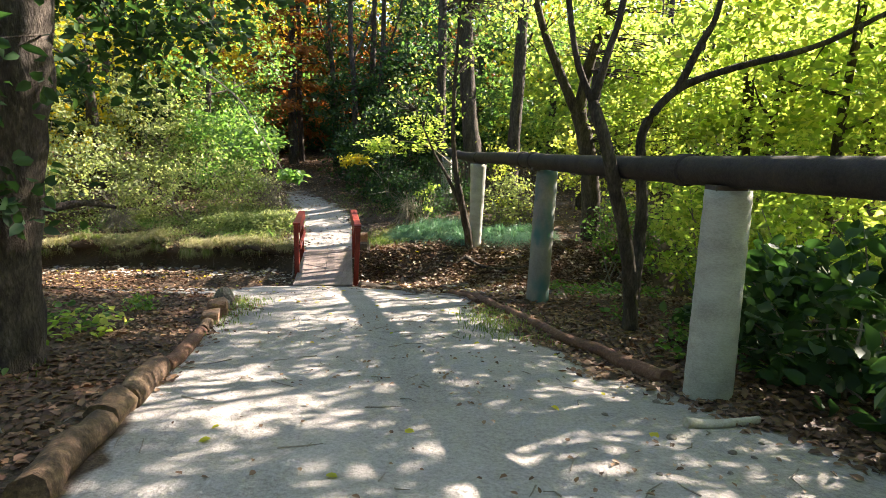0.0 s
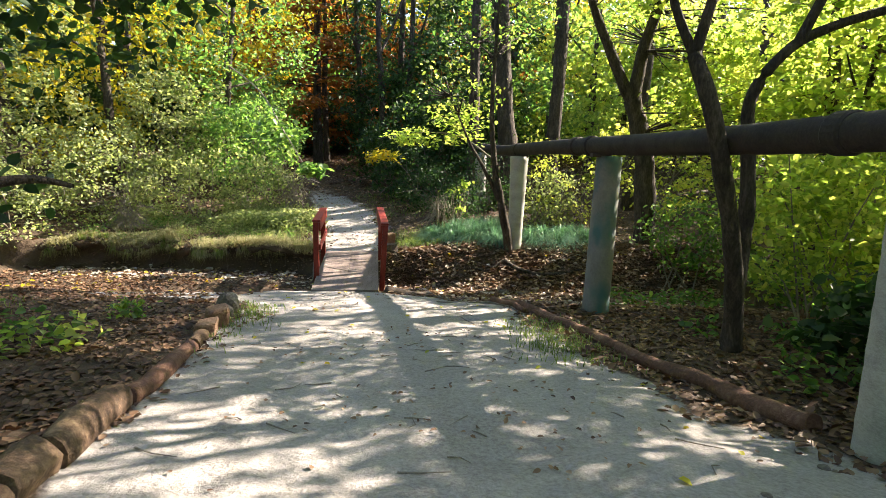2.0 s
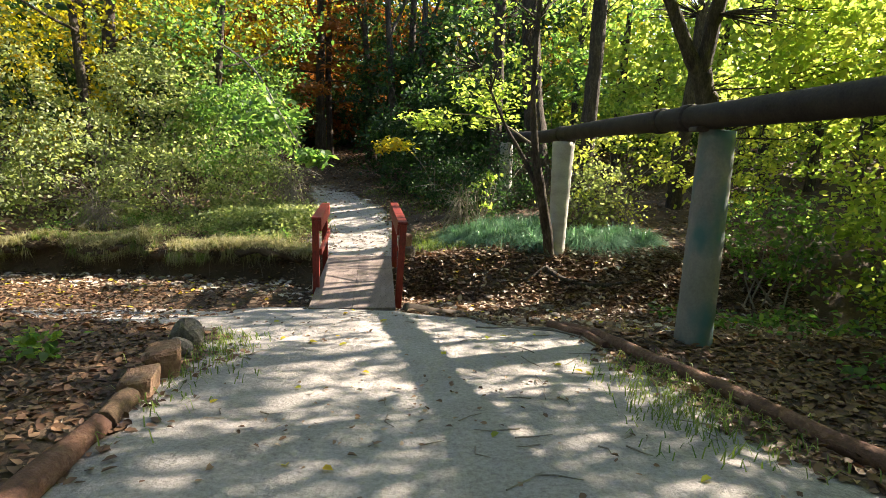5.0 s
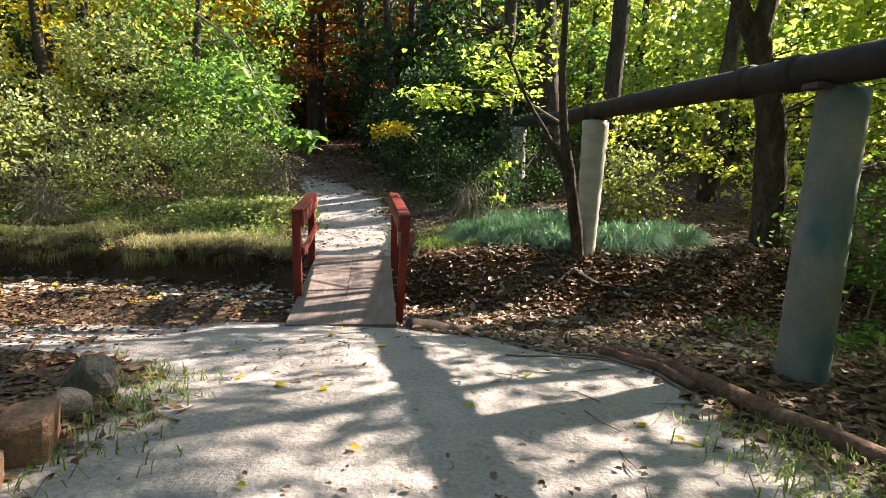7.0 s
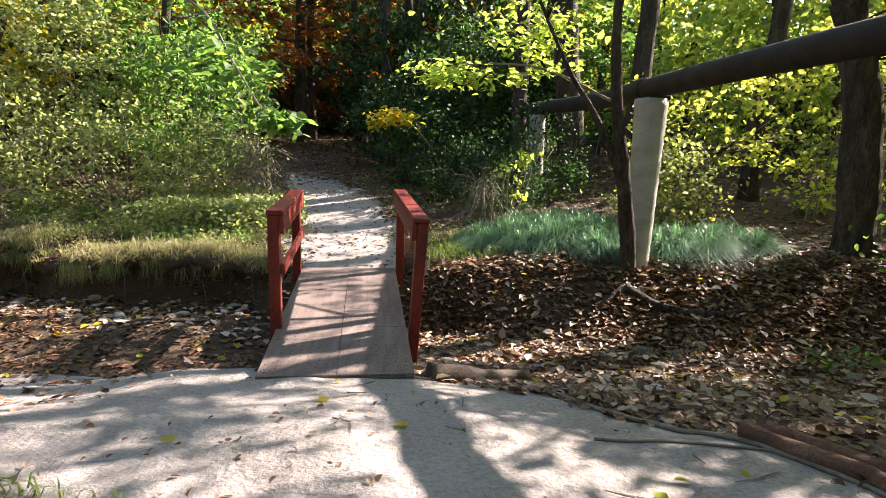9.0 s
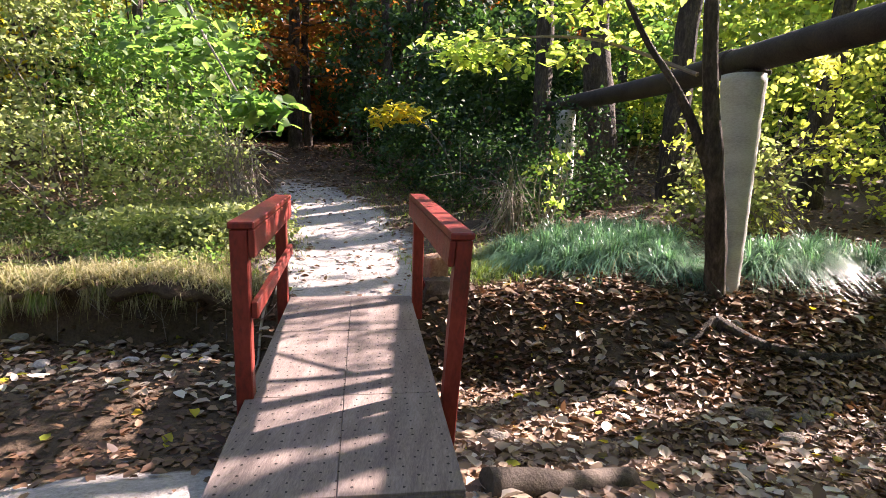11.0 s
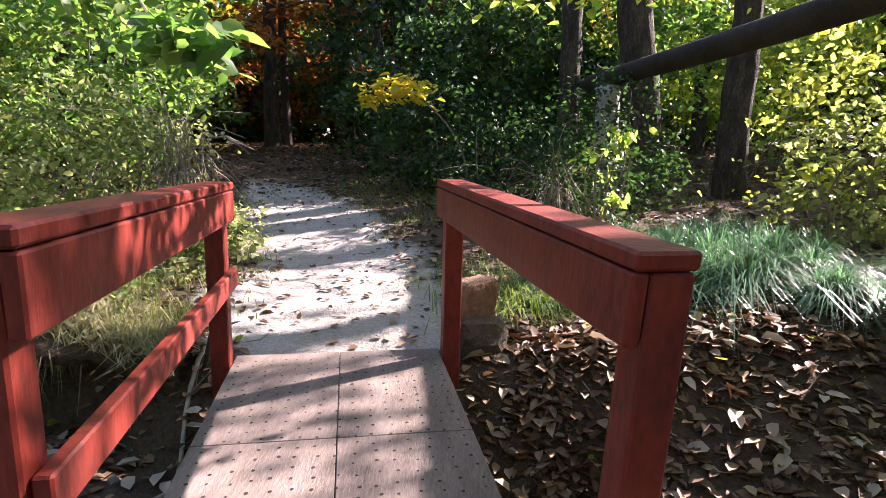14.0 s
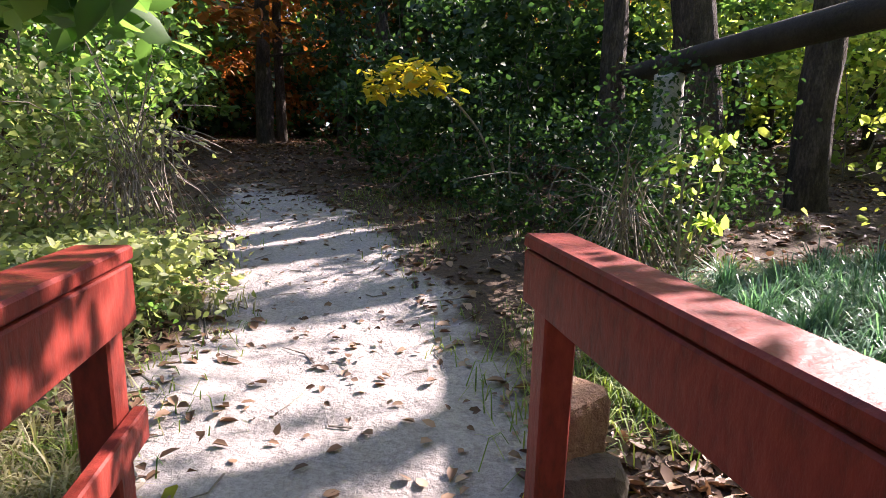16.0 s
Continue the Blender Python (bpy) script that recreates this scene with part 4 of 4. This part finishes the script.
for k in range(34):
    w = radians(-75 + 150 * k / 34 + rng.uniform(-2, 2))
    d = rng.uniform(15, 26)
    x, y = -1 + d * math.sin(w), 8 + d * math.cos(w)
    if abs(x - np.interp(y, *FAR_MID)) < 1.2:
        continue
    m = Matrix.Translation((x, y, hz(x, y) - 0.2)) @ Matrix.Rotation(rng.uniform(0, 6), 4, "Z")
    if src is None:
        bm = bmesh.new()
        limb(bm, [(0, 0, 0), (0.1, 0, 3), (0.0, 0.2, 6), (0.25, 0.1, 11)], 0.14, 0.07, 14, 7)
        limb(bm, [(0.02, 0.1, 4.5), (0.8, 0.4, 6.0), (1.4, 0.5, 8.0)], 0.06, 0.03, 8, 6)
        src = part("bare_trunk", bm, BARK, None, "", True)
        tagged(src, "slim dark trunk among the woods", "tree trunk", "trunks in the far woods")
        src.matrix_world = m
    else:
        copy_thing(src, m)

# ---- grass ----
def clump_pts(x, y, rx, ry, n):
    w, r = rng.uniform(0, 2 * np.pi, n), np.sqrt(rng.uniform(0, 1, n))
    px, py = x + rx * r * np.cos(w), y + ry * r * np.sin(w)
    return np.stack([px, py, height(px, py) - 0.01], 1)


def tuft_mesh(name, roots, height_m, per, mat, width=0.006, reach=1.0, drop=0.0):
    """Tufts of arching blades that fan out from each root. drop: how far they hang below it."""
    n = len(roots) * per
    c = np.repeat(np.asarray(roots, float), per, 0)
    sz = np.repeat(rng.uniform(0.5, 1.35, len(roots)), per)
    w = rng.uniform(0, 2 * np.pi, n)
    out = np.stack([np.cos(w), np.sin(w), np.zeros(n)], 1)
    side = np.stack([-np.sin(w), np.cos(w), np.zeros(n)], 1) * width
    h = (height_m * sz * rng.uniform(0.7, 1.2, n))[:, None]
    ln = (reach * rng.uniform(0.05, 1.0, n) ** 0.8)[:, None]
    c = c + out * rng.uniform(0, 0.05, (n, 1))
    up = np.array([0, 0, 1.0])
    v = np.empty((n, 7, 3))
    for k, (f, wd) in enumerate(((0.0, 0.7), (0.45, 1.0), (0.8, 0.75))):
        q = c + out * h * ln * f * f * 0.95 + up * h * (f - 0.62 * ln * f * f - drop * f * f)
        v[:, 2 * k], v[:, 2 * k + 1] = q - side * wd, q + side * wd
    v[:, 6] = c + out * h * ln * 1.1 + up * h * (np.maximum(1.0 - 0.85 * ln, 0.06) - drop)
    idx = np.arange(n)[:, None] * 7
    f = np.concatenate([idx + t3 for t3 in ([0, 1, 3], [0, 3, 2], [2, 3, 5], [2, 5, 4], [4, 5, 6])], axis=1).reshape(-1)
    return tri_mesh(name, v.reshape(-1, 3), f, mat)


for x, y, rx, ry, n, h in ((-0.8, 13.95, 0.42, 0.42, 30, 0.4), (-0.2, 13.8, 0.48, 0.55, 44, 0.46), (0.35, 13.7, 0.36, 0.5, 30, 0.44), (0.5, 13.05, 0.25, 0.2, 10, 0.3), (1.3, 13.25, 0.3, 0.3, 16, 0.38), (1.75, 13.45, 0.42, 0.42, 34, 0.46), (2.25, 13.6, 0.42, 0.42, 30, 0.42), (0.2, 14.6, 0.7, 0.35, 32, 0.4)):
    t = thing("grass_clump", (x, y, hz(x, y)), "arching mound of blue-green grass on the bank", "grass clump", "blue-green grass mounds")
    for name, share, per, hh, mat in (("turf", int(n * 1.25), 105, h * 1.02, G_BLUE), ("dry_turf", n // 3, 16, h * 0.8, G_DRY)):
        ob = tagged(new(name, tuft_mesh(name, clump_pts(x, y, rx, ry, share), hh, per, mat, 0.0038, 1.3, 0.3)), kind="stuff")
        ob.parent = t
        ob.matrix_parent_inverse = t.matrix_world.inverted()
brow = pts_join(lip_points(150), scatter(-8.8, -3.9, 13.1, 14.3, 100))
rng.shuffle(brow)
fringe = lip_points(420, -0.12, 0.3)
fringe = fringe[wave(fringe[:, 0], 0 * fringe[:, 0], 5.2, 1.0) > -0.3]
stuff("hanging_tufts", tuft_mesh("hanging_tufts", fringe[::2], 0.15, 26, G_DRY, 0.0032, 0.9, 1.9), "dry tufts hanging over the undercut bank", "grass")
stuff("hanging_tufts", tuft_mesh("hanging_tufts", fringe[1::3], 0.12, 26, G_FRESH, 0.0032, 0.9, 1.9), "green tufts hanging over the undercut bank", "grass")
stuff("bank_tufts", tuft_mesh("bank_tufts", brow[::2], 0.2, 30, G_DRY, 0.0035, 1.1), "straw-coloured tufts along the broken brow of the bank", "grass")
stuff("bank_tufts", tuft_mesh("bank_tufts", brow[1::2], 0.15, 30, G_FRESH, 0.0032, 1.1), "green tufts along the broken brow of the bank", "grass")
nb = scatter(-8.5, -3.2, 12.75, 15.6, 26000, lambda x, y: smooth(-3.2, -3.8, x) * (0.1 + 0.9 * (wave(x, y, 2.6, 3.0) > 0.12)) * (1 - worn(x, y)))
stuff("bank_grass", blades_mesh("bank_grass", nb[nb[:, 2] > -1.0], 0.13, G_DRY, 0.95, 0.0045), "dry and green grass tufts along the creek bank", "grass")
over = lip_points(5200, 0.05, 0.27)
over = over[wave(over[:, 0], 0 * over[:, 0], 4.0, 6.0) > -0.35]
stuff("overhanging_grass", blades_mesh("overhanging_grass", over, 0.16, G_DRY, 1.45, 0.004), "dry grass drooping over the edge of the creek bank", "grass")
mound = scatter(-6.2, -3.5, 13.6, 15.8, 30000, lambda x, y: np.exp(-(((x + 4.75) / 0.85) ** 2 + ((y - 14.6) / 0.7) ** 2)) * (1 - worn(x, y)))
stuff("bank_weeds", pts_mesh := leaves_mesh("bank_weeds", mound + np.stack([0 * mound[:, 0], 0 * mound[:, 0], rng.uniform(0.02, 0.42, len(mound))], 1), 0.07, L_OLIVE, 0.5), "sunlit pale green weeds mounded beside the path", "weeds")
fresh = scatter(-2.2, 0.2, 13.0, 14.6, 9000, lambda x, y: np.exp(-(((x + 1.25) / 0.5) ** 2 + ((y - 13.7) / 0.45) ** 2)))
stuff("fresh_grass", blades_mesh("fresh_grass", fresh, 0.16, G_FRESH, 1.0, 0.0035), "patch of yellow-green grass beyond the bridge", "grass")
verge = pts_join(scatter(-3.6, 1.6, 13.2, 20, 16000, lambda x, y: (1 - worn(x, y)) * (wave(x, y, 2.3, 1.0) > -0.05) * 0.7),
                 scatter(-5.5, -2.2, 12.9, 18, 6000, lambda x, y: (1 - worn(x, y)) * 0.5))
stuff("verge_grass", blades_mesh("verge_grass", verge, 0.085, G_FRESH, 1.0, 0.0032), "short grass and weeds along the far path", "grass")
edge_grass = pts_join(scatter(-3.3, -2.0, 4.0, 8.6, 5000, lambda x, y: np.exp(-((x - np.interp(y, *LEFT_EDGE) - 0.1) / 0.22) ** 2) * smooth(5.5, 8, y)),
                      scatter(0.1, 1.6, 5.8, 8.2, 3600, lambda x, y: np.exp(-(((x - 0.75) / 0.4) ** 2 + ((y - 6.9) / 0.8) ** 2))),
                      scatter(-6.5, -3.0, 2.5, 8.0, 3000, lambda x, y: 0.5 * (wave(x, y, 1.4, 5.0) > 0.2)))
stuff("path_edge_grass", blades_mesh("path_edge_grass", edge_grass, 0.085, G_FRESH, 1.0, 0.004), "thin tufts of grass along the edges of the path", "grass")
# low weeds on the woodland floor
for mat, area, n, label in ((L_LIME, (-6.8, -3.0, 2.6, 7.2), 11, "low yellow-green weeds growing through fallen leaves"), (L_GREEN, (-6.8, -2.9, 2.4, 7.2), 11, "low green weeds growing through fallen leaves"), (L_GREEN, (2.0, 4.6, 5.0, 11.5), 22, "low green weeds in the shade under the pipe")):
    w = []
    for k in range(n):
        x, y = rng.uniform(*area[:2]), rng.uniform(*area[2:])
        pts = cloud((x, y, hz(x, y) + 0.15), (0.24, 0.24, 0.11), 6, 8, 0.08, 0.1)
        w.append(pts[pts[:, 2] > hz(x, y) + 0.01])
    stuff("floor_weeds", leaves_mesh("floor_weeds", np.concatenate(w), 0.085, mat, 0.7), label, "weeds")

bank_pts = []
for k in range(70):
    x, y = rng.uniform(-8.8, -3.7), rng.uniform(12.85, 15.0)
    q = cloud((x, y, hz(x, y) + 0.1), (0.26, 0.22, 0.13), 7, 14, 0.07, 0.1)
    bank_pts.append(q[q[:, 2] > height(q[:, 0], q[:, 1])])
for k, mat, label in ((0, L_OLIVE, "pale green leafy weeds in low clumps on the creek bank"), (1, L_GREEN, "green leafy weeds in low clumps on the creek bank")):
    stuff("bank_weeds", leaves_mesh("bank_weeds", np.concatenate(bank_pts[k::2]), 0.04, mat, 0.5), label, "weeds")

# ---- fallen leaves ----
def litter(name, pts, size, label, mat=None):
    pts = pts + np.array([0, 0, 0.012])
    stuff(name, leaves_mesh(name, pts, size, mat or L_LITTER, 0.8, 0.33, 0.02, 0.11), label, "fallen leaves")


litter("fallen_leaves", scatter(-1.6, 4.5, 9.3, 13.3, 46000, lambda x, y: (1 - worn(x, y)) * (0.5 + 0.5 * (wave(x, y, 2.0, 8.0) > -0.3))), 0.078, "brown and buff leaves covering the gully slope")
litter("fallen_leaves", scatter(0.3, 6.0, 2.0, 9.6, 24000, lambda x, y: (1 - worn(x, y)) * 0.9), 0.075, "dark brown leaves on the shaded ground under the pipe", L_BROWN)
litter("fallen_leaves", scatter(-9.0, -2.0, 2.0, 12.6, 36000, lambda x, y: (1 - worn(x, y)) * (0.45 + 0.5 * (wave(x, y, 1.6, 2.0) > -0.2))), 0.066, "reddish-brown leaves on the woodland floor and creek bed", L_BROWN)
litter("fallen_leaves", scatter(-9.0, 5.0, 12.9, 30, 26000, lambda x, y: (1 - worn(x, y)) * 0.75), 0.085, "brown and rusty leaves beyond the bridge")
litter("fallen_leaves", pts_join(scatter(-1.8, 4.0, 9.6, 13.2, 1500, lambda x, y: 1 - worn(x, y)), scatter(-8.5, -3.1, 11.3, 12.6, 420, lambda x, y: 1 - worn(x, y))) + np.array([0, 0, 0.015]), 0.1, "large pale curled leaves lying over the darker litter", L_PALE)
litter("fallen_leaves", scatter(-8.0, 4.0, 9.6, 13.4, 300, lambda x, y: 1 - worn(x, y)) + np.array([0, 0, 0.015]), 0.085, "yellow and orange leaves among the brown litter", L_YELLOW)
litter("fallen_leaves", lip_points(1600), 0.07, "dry leaves lodged on the overhanging sod")
litter("fallen_leaves", scatter(-1.95, -0.9, 11.4, 13.1, 1500), 0.07, "buff leaves banked up beside the bridge")
litter("fallen_leaves", scatter(-8.5, -3.1, 12.6, 14.4, 7000, lambda x, y: (1 - worn(x, y)) * (0.2 + 0.8 * (wave(x, y, 2.6, 3.3) > 0.0))), 0.075, "pale dry leaves caught in the grass of the creek bank")
litter("fallen_leaves", scatter(-3.5, 2.3, 1.5, 10.2, 2600, lambda x, y: (0.15 + 0.85 * (wave(x, y, 2.1, 4.0) > 0.25)) * 0.8 * worn(x, y)), 0.038, "small curled leaves scattered on the sandy path")
litter("fallen_leaves", scatter(-5.5, -1.2, 12.9, 20, 6000, lambda x, y: worn(x, y) * (0.2 + 0.8 * smooth(0.95, 0.3, worn(x, y))) * 0.9), 0.055, "small curled leaves scattered on the far path")
litter("fallen_leaves", scatter(-26, 24, -16, 42, 60000, lambda x, y: np.where((x > -9) & (x < 6) & (y > 2) & (y < 30), 0.0, 1.0) * (1 - worn(x, y))), 0.13, "brown leaves all over the woodland floor", L_BROWN)
litter("fallen_leaves", scatter(-9, 6, -6, 2.2, 14000, lambda x, y: (1 - worn(x, y)) * 0.9), 0.085, "brown leaves beside the start of the path", L_BROWN)
yl = scatter(-3.2, 2.2, 1.6, 9.8, 46, lambda x, y: worn(x, y))
stuff("yellow_leaves", leaves_mesh("yellow_leaves", yl + np.array([0, 0, 0.012]), 0.068, L_YELLOW, 0.9, 0.38, 0.0, 0.1), "yellow leaves lying on the sandy path", "fallen leaves")
tw = bmesh.new()
for p in scatter(-6, 3.5, 1.8, 16.0, 900, lambda x, y: 0.55 + 0.0 * x):
    w, ln = rng.uniform(0, 6.28), rng.uniform(0.06, 0.3)
    d = Vector((math.cos(w), math.sin(w), 0)) * ln
    a, c = Vector(p), Vector(p) + d
    m = (a + c) / 2 + Vector((rng.normal() * 0.02, rng.normal() * 0.02, 0))
    for q in (a, m, c):
        q.z = hz(q.x, q.y) + 0.008
    tube(tw, [a, m, c], [0.005, 0.004, 0.002], 4)
tagged(part("twigs", tw, TWIG), "small dry twigs strewn on the ground", "twigs", kind="stuff")

# ---- logs, sticks and stones ----
def log(name, label, pts, r0, r1, mat, n=12, lift=0.55, rough=0.3, group=""):
    """A log bedded on the ground along the plan points."""
    c = curve_pts([(x, y, 0) for x, y in pts], n)
    rad = np.linspace(r0, r1, n)
    line = [Vector((p[0], p[1], hz(p[0], p[1]) + r * lift)) for p, r in zip(c, rad)]
    bm = bmesh.new()
    tube(bm, line, rad, 12, rough, pts[0][0] * 7)
    ob = part(name, bm, mat, None, "", True)
    me = ob.data
    for f in me.polygons:
        f.use_smooth = len(f.vertices) < 6
    return tagged(ob, label, "log", group)


EDGE = "logs edging the path"
log("edging_log", "weathered split log edging the path, bark gone", [(-1.78, 2.3), (-1.92, 2.85), (-2.02, 3.25)], 0.1, 0.095, LOG, 10, 0.6, 0.35, EDGE)
log("edging_log", "pale gnarled log edging the path", [(-2.03, 3.28), (-2.1, 3.6)], 0.1, 0.11, LOG, 8, 0.6, 0.4, EDGE)
log("edging_log", "yellow-brown smooth log edging the path", [(-2.1, 3.64), (-2.2, 4.1), (-2.28, 4.45)], 0.1, 0.1, LOG, 9, 0.6, 0.2, EDGE)
log("edging_log", "thin brown log edging the path", [(-2.26, 4.5), (-2.38, 5.2), (-2.55, 5.9)], 0.07, 0.06, REDLOG, 12, 0.6, 0.25, EDGE)
log("edging_log", "thin brown log edging the path", [(-2.54, 5.93), (-2.59, 6.1), (-2.64, 6.3)], 0.06, 0.065, LOG, 10, 0.6, 0.25, EDGE)
log("edging_pole", "long reddish fallen pole edging the path", [(0.32, 9.1), (0.55, 8.5), (0.95, 7.6), (1.35, 6.6), (1.72, 5.6), (2.0, 4.75)], 0.05, 0.075, REDLOG, 26, 0.6, 0.3)
log("branch_stub", "broken reddish branch lying by the path", [(0.18, 9.05), (0.42, 8.6), (0.55, 8.2)], 0.055, 0.035, REDLOG, 10, 0.7, 0.35)
log("dead_branch", "pale bare stick lying at the path's edge", [(1.62, 3.5), (1.9, 3.55), (2.2, 3.68)], 0.035, 0.025, PALE, 10, 0.8, 0.3)
log("long_stick", "long thin dark stick lying across the sand", [(-1.1, 10.15), (-0.6, 9.75), (-0.1, 9.25), (0.3, 8.75), (0.5, 8.1)], 0.018, 0.01, TWIG, 22, 0.9, 0.2)
log("long_stick", "thin dark stick lying on the sand", [(-0.6, 8.95), (0.0, 8.9), (0.35, 8.85)], 0.009, 0.006, TWIG, 12, 0.9, 0.2)
log("sill_log", "dark damp log bedded at the bridge's foot", [(-1.48, 10.08), (-1.15, 10.2), (-0.75, 10.4)], 0.075, 0.06, DARKWOOD, 10, 0.5, 0.3)
log("root", "dark exposed tree root on the gully edge", [(0.55, 12.45), (0.9, 12.2), (1.5, 12.15), (2.1, 12.3)], 0.05, 0.02, BARK, 14, 0.7, 0.3)
log("root", "dark exposed tree root on the gully edge", [(0.55, 12.45), (0.2, 12.25), (-0.1, 12.3)], 0.045, 0.015, BARK, 12, 0.7, 0.3)


def stone(name, label, x, y, sx, sy, sz, mat, lift=0.3, group="", turn=0.0, boxy=0.0):
    bm = bmesh.new()
    bmesh.ops.create_icosphere(bm, subdivisions=3, radius=1.0)
    for v in bm.verts:
        c = v.co.copy()
        if boxy:
            m = max(abs(c.x), abs(c.y), abs(c.z))
            c = c.lerp(c / m * 0.82, boxy)
        c *= 1 + 0.22 * noise.noise(c * 1.3 + Vector((x * 5, y * 3, 1))) + 0.08 * noise.noise(c * 4 + Vector((y, x, 0)))
        v.co = Matrix.Rotation(turn, 3, "Z") @ Vector((c.x * sx, c.y * sy, c.z * sz))
    bmesh.ops.translate(bm, vec=(x, y, hz(x, y) + sz * lift), verts=bm.verts)
    return tagged(part(name, bm, mat), label, "stone", group)


def block(name, label, x, y, sx, sy, sz, mat, turn, lift=0.8, seed=0, group=""):
    """A squared stone with chipped arrises and uneven faces."""
    bm = bmesh.new()
    bmesh.ops.create_cube(bm, size=2.0)
    bmesh.ops.subdivide_edges(bm, edges=bm.edges[:], cuts=7, use_grid_fill=True)
    for v in bm.verts:
        c = v.co.copy()
        n_out = sum(abs(q) > 0.97 for q in c)
        chip = noise.noise(c * 2.3 + Vector((seed, 3.1, 0)))
        c *= 1 - (0.0, 0.0, 0.07, 0.12)[n_out] * (1 + 0.8 * chip) + 0.035 * noise.noise(c * 1.1 + Vector((0, seed, 1))) + 0.015 * noise.noise(c * 6 + Vector((seed, 0, 0)))
        c.x += 0.09 * c.z
        v.co = Matrix.Rotation(turn, 3, "Z") @ Vector((c.x * sx, c.y * sy, c.z * sz + 0.12 * sz * c.x))
    bmesh.ops.translate(bm, vec=(x, y, hz(x, y) + sz * lift), verts=bm.verts)
    return tagged(part(name, bm, mat), label, "stone", group)


block("edging_block", "squared reddish-brown stone block at the path's edge", -2.78, 6.92, 0.11, 0.15, 0.11, ORANGE_ROCK, 0.5, 0.7, 2)
block("edging_block", "low squared reddish stone block in the row edging the path", -2.7, 6.5, 0.1, 0.14, 0.08, ORANGE_ROCK, 0.3, 0.7, 5)
stone("edging_stone", "small pale rounded stone at the path's edge", -2.87, 7.3, 0.09, 0.11, 0.1, ROCK, 0.5)
stone("edging_stone", "grey pointed stone ending the row of logs", -2.98, 7.64, 0.13, 0.13, 0.17, ROCK, 0.45)
stone("bridge_footing", "dark damp footing stone beside the bridge's end", -1.8, 12.9, 0.17, 0.15, 0.15, DARK_ROCK, 0.35, "", 0.4, 0.6)
block("bridge_block", "pale buff stone block set on a darker stone beside the bridge", -1.82, 12.98, 0.1, 0.1, 0.14, ORANGE_ROCK, 0.5, 1.75, 8)
for k in range(40):
    x = rng.uniform(-8.5, -3.0)
    y = 12.15 + rng.normal() * 0.28
    s = rng.uniform(0.025, 0.062)
    stone("creek_stone", "small pale grey stone in the creek bed", x, y, s * 1.4, s, s * 0.75, ROCK if k % 3 else PALE_ROCK, 0.35, "stones in the creek bed", rng.uniform(0, 3), 0.35)
for k in range(7):
    x, y = rng.uniform(-1.5, 2.2), rng.uniform(10.8, 12.0)
    s = rng.uniform(0.04, 0.09)
    stone("gully_stone", "small grey stone half buried in leaves", x, y, s * 1.3, s, s * 0.7, ROCK, 0.35, "stones in the gully", rng.uniform(0, 3))
for k in range(12):
    x, y = rng.uniform(0.8, 2.3), rng.uniform(2.3, 4.2)
    s = rng.uniform(0.012, 0.032)
    stone("path_stone", "small dusty stone on the path's edge", x, y, s * 1.3, s, s * 0.6, ROCK, 0.3, "stones beside the path", rng.uniform(0, 3))
# pale roots dangling from the creek bank
bm = bmesh.new()
for k in range(26):
    x = rng.uniform(-7.5, -3.15)
    y = 12.8 + 0.2 * float(wave(np.array(x), np.array(0.0), 1.9, 1.0))
    z = hz(x, y + 0.1)
    tube(bm, [(x, y + 0.05, z - 0.02), (x + rng.normal() * 0.06, y - 0.16, z - 0.1), (x + rng.normal() * 0.15, y - 0.26, z - rng.uniform(0.2, 0.5))], [0.005, 0.004, 0.0015], 4)
tagged(part("hanging_roots", bm, TWIG), "thin pale roots hanging from the creek bank", "roots", kind="stuff")
log("pale_root", "twisted pale root hanging down the bank", [(-3.28, 12.95), (-3.32, 12.6), (-3.28, 12.3), (-3.4, 12.0)], 0.014, 0.009, PALE, 14, 1.0, 0.2)
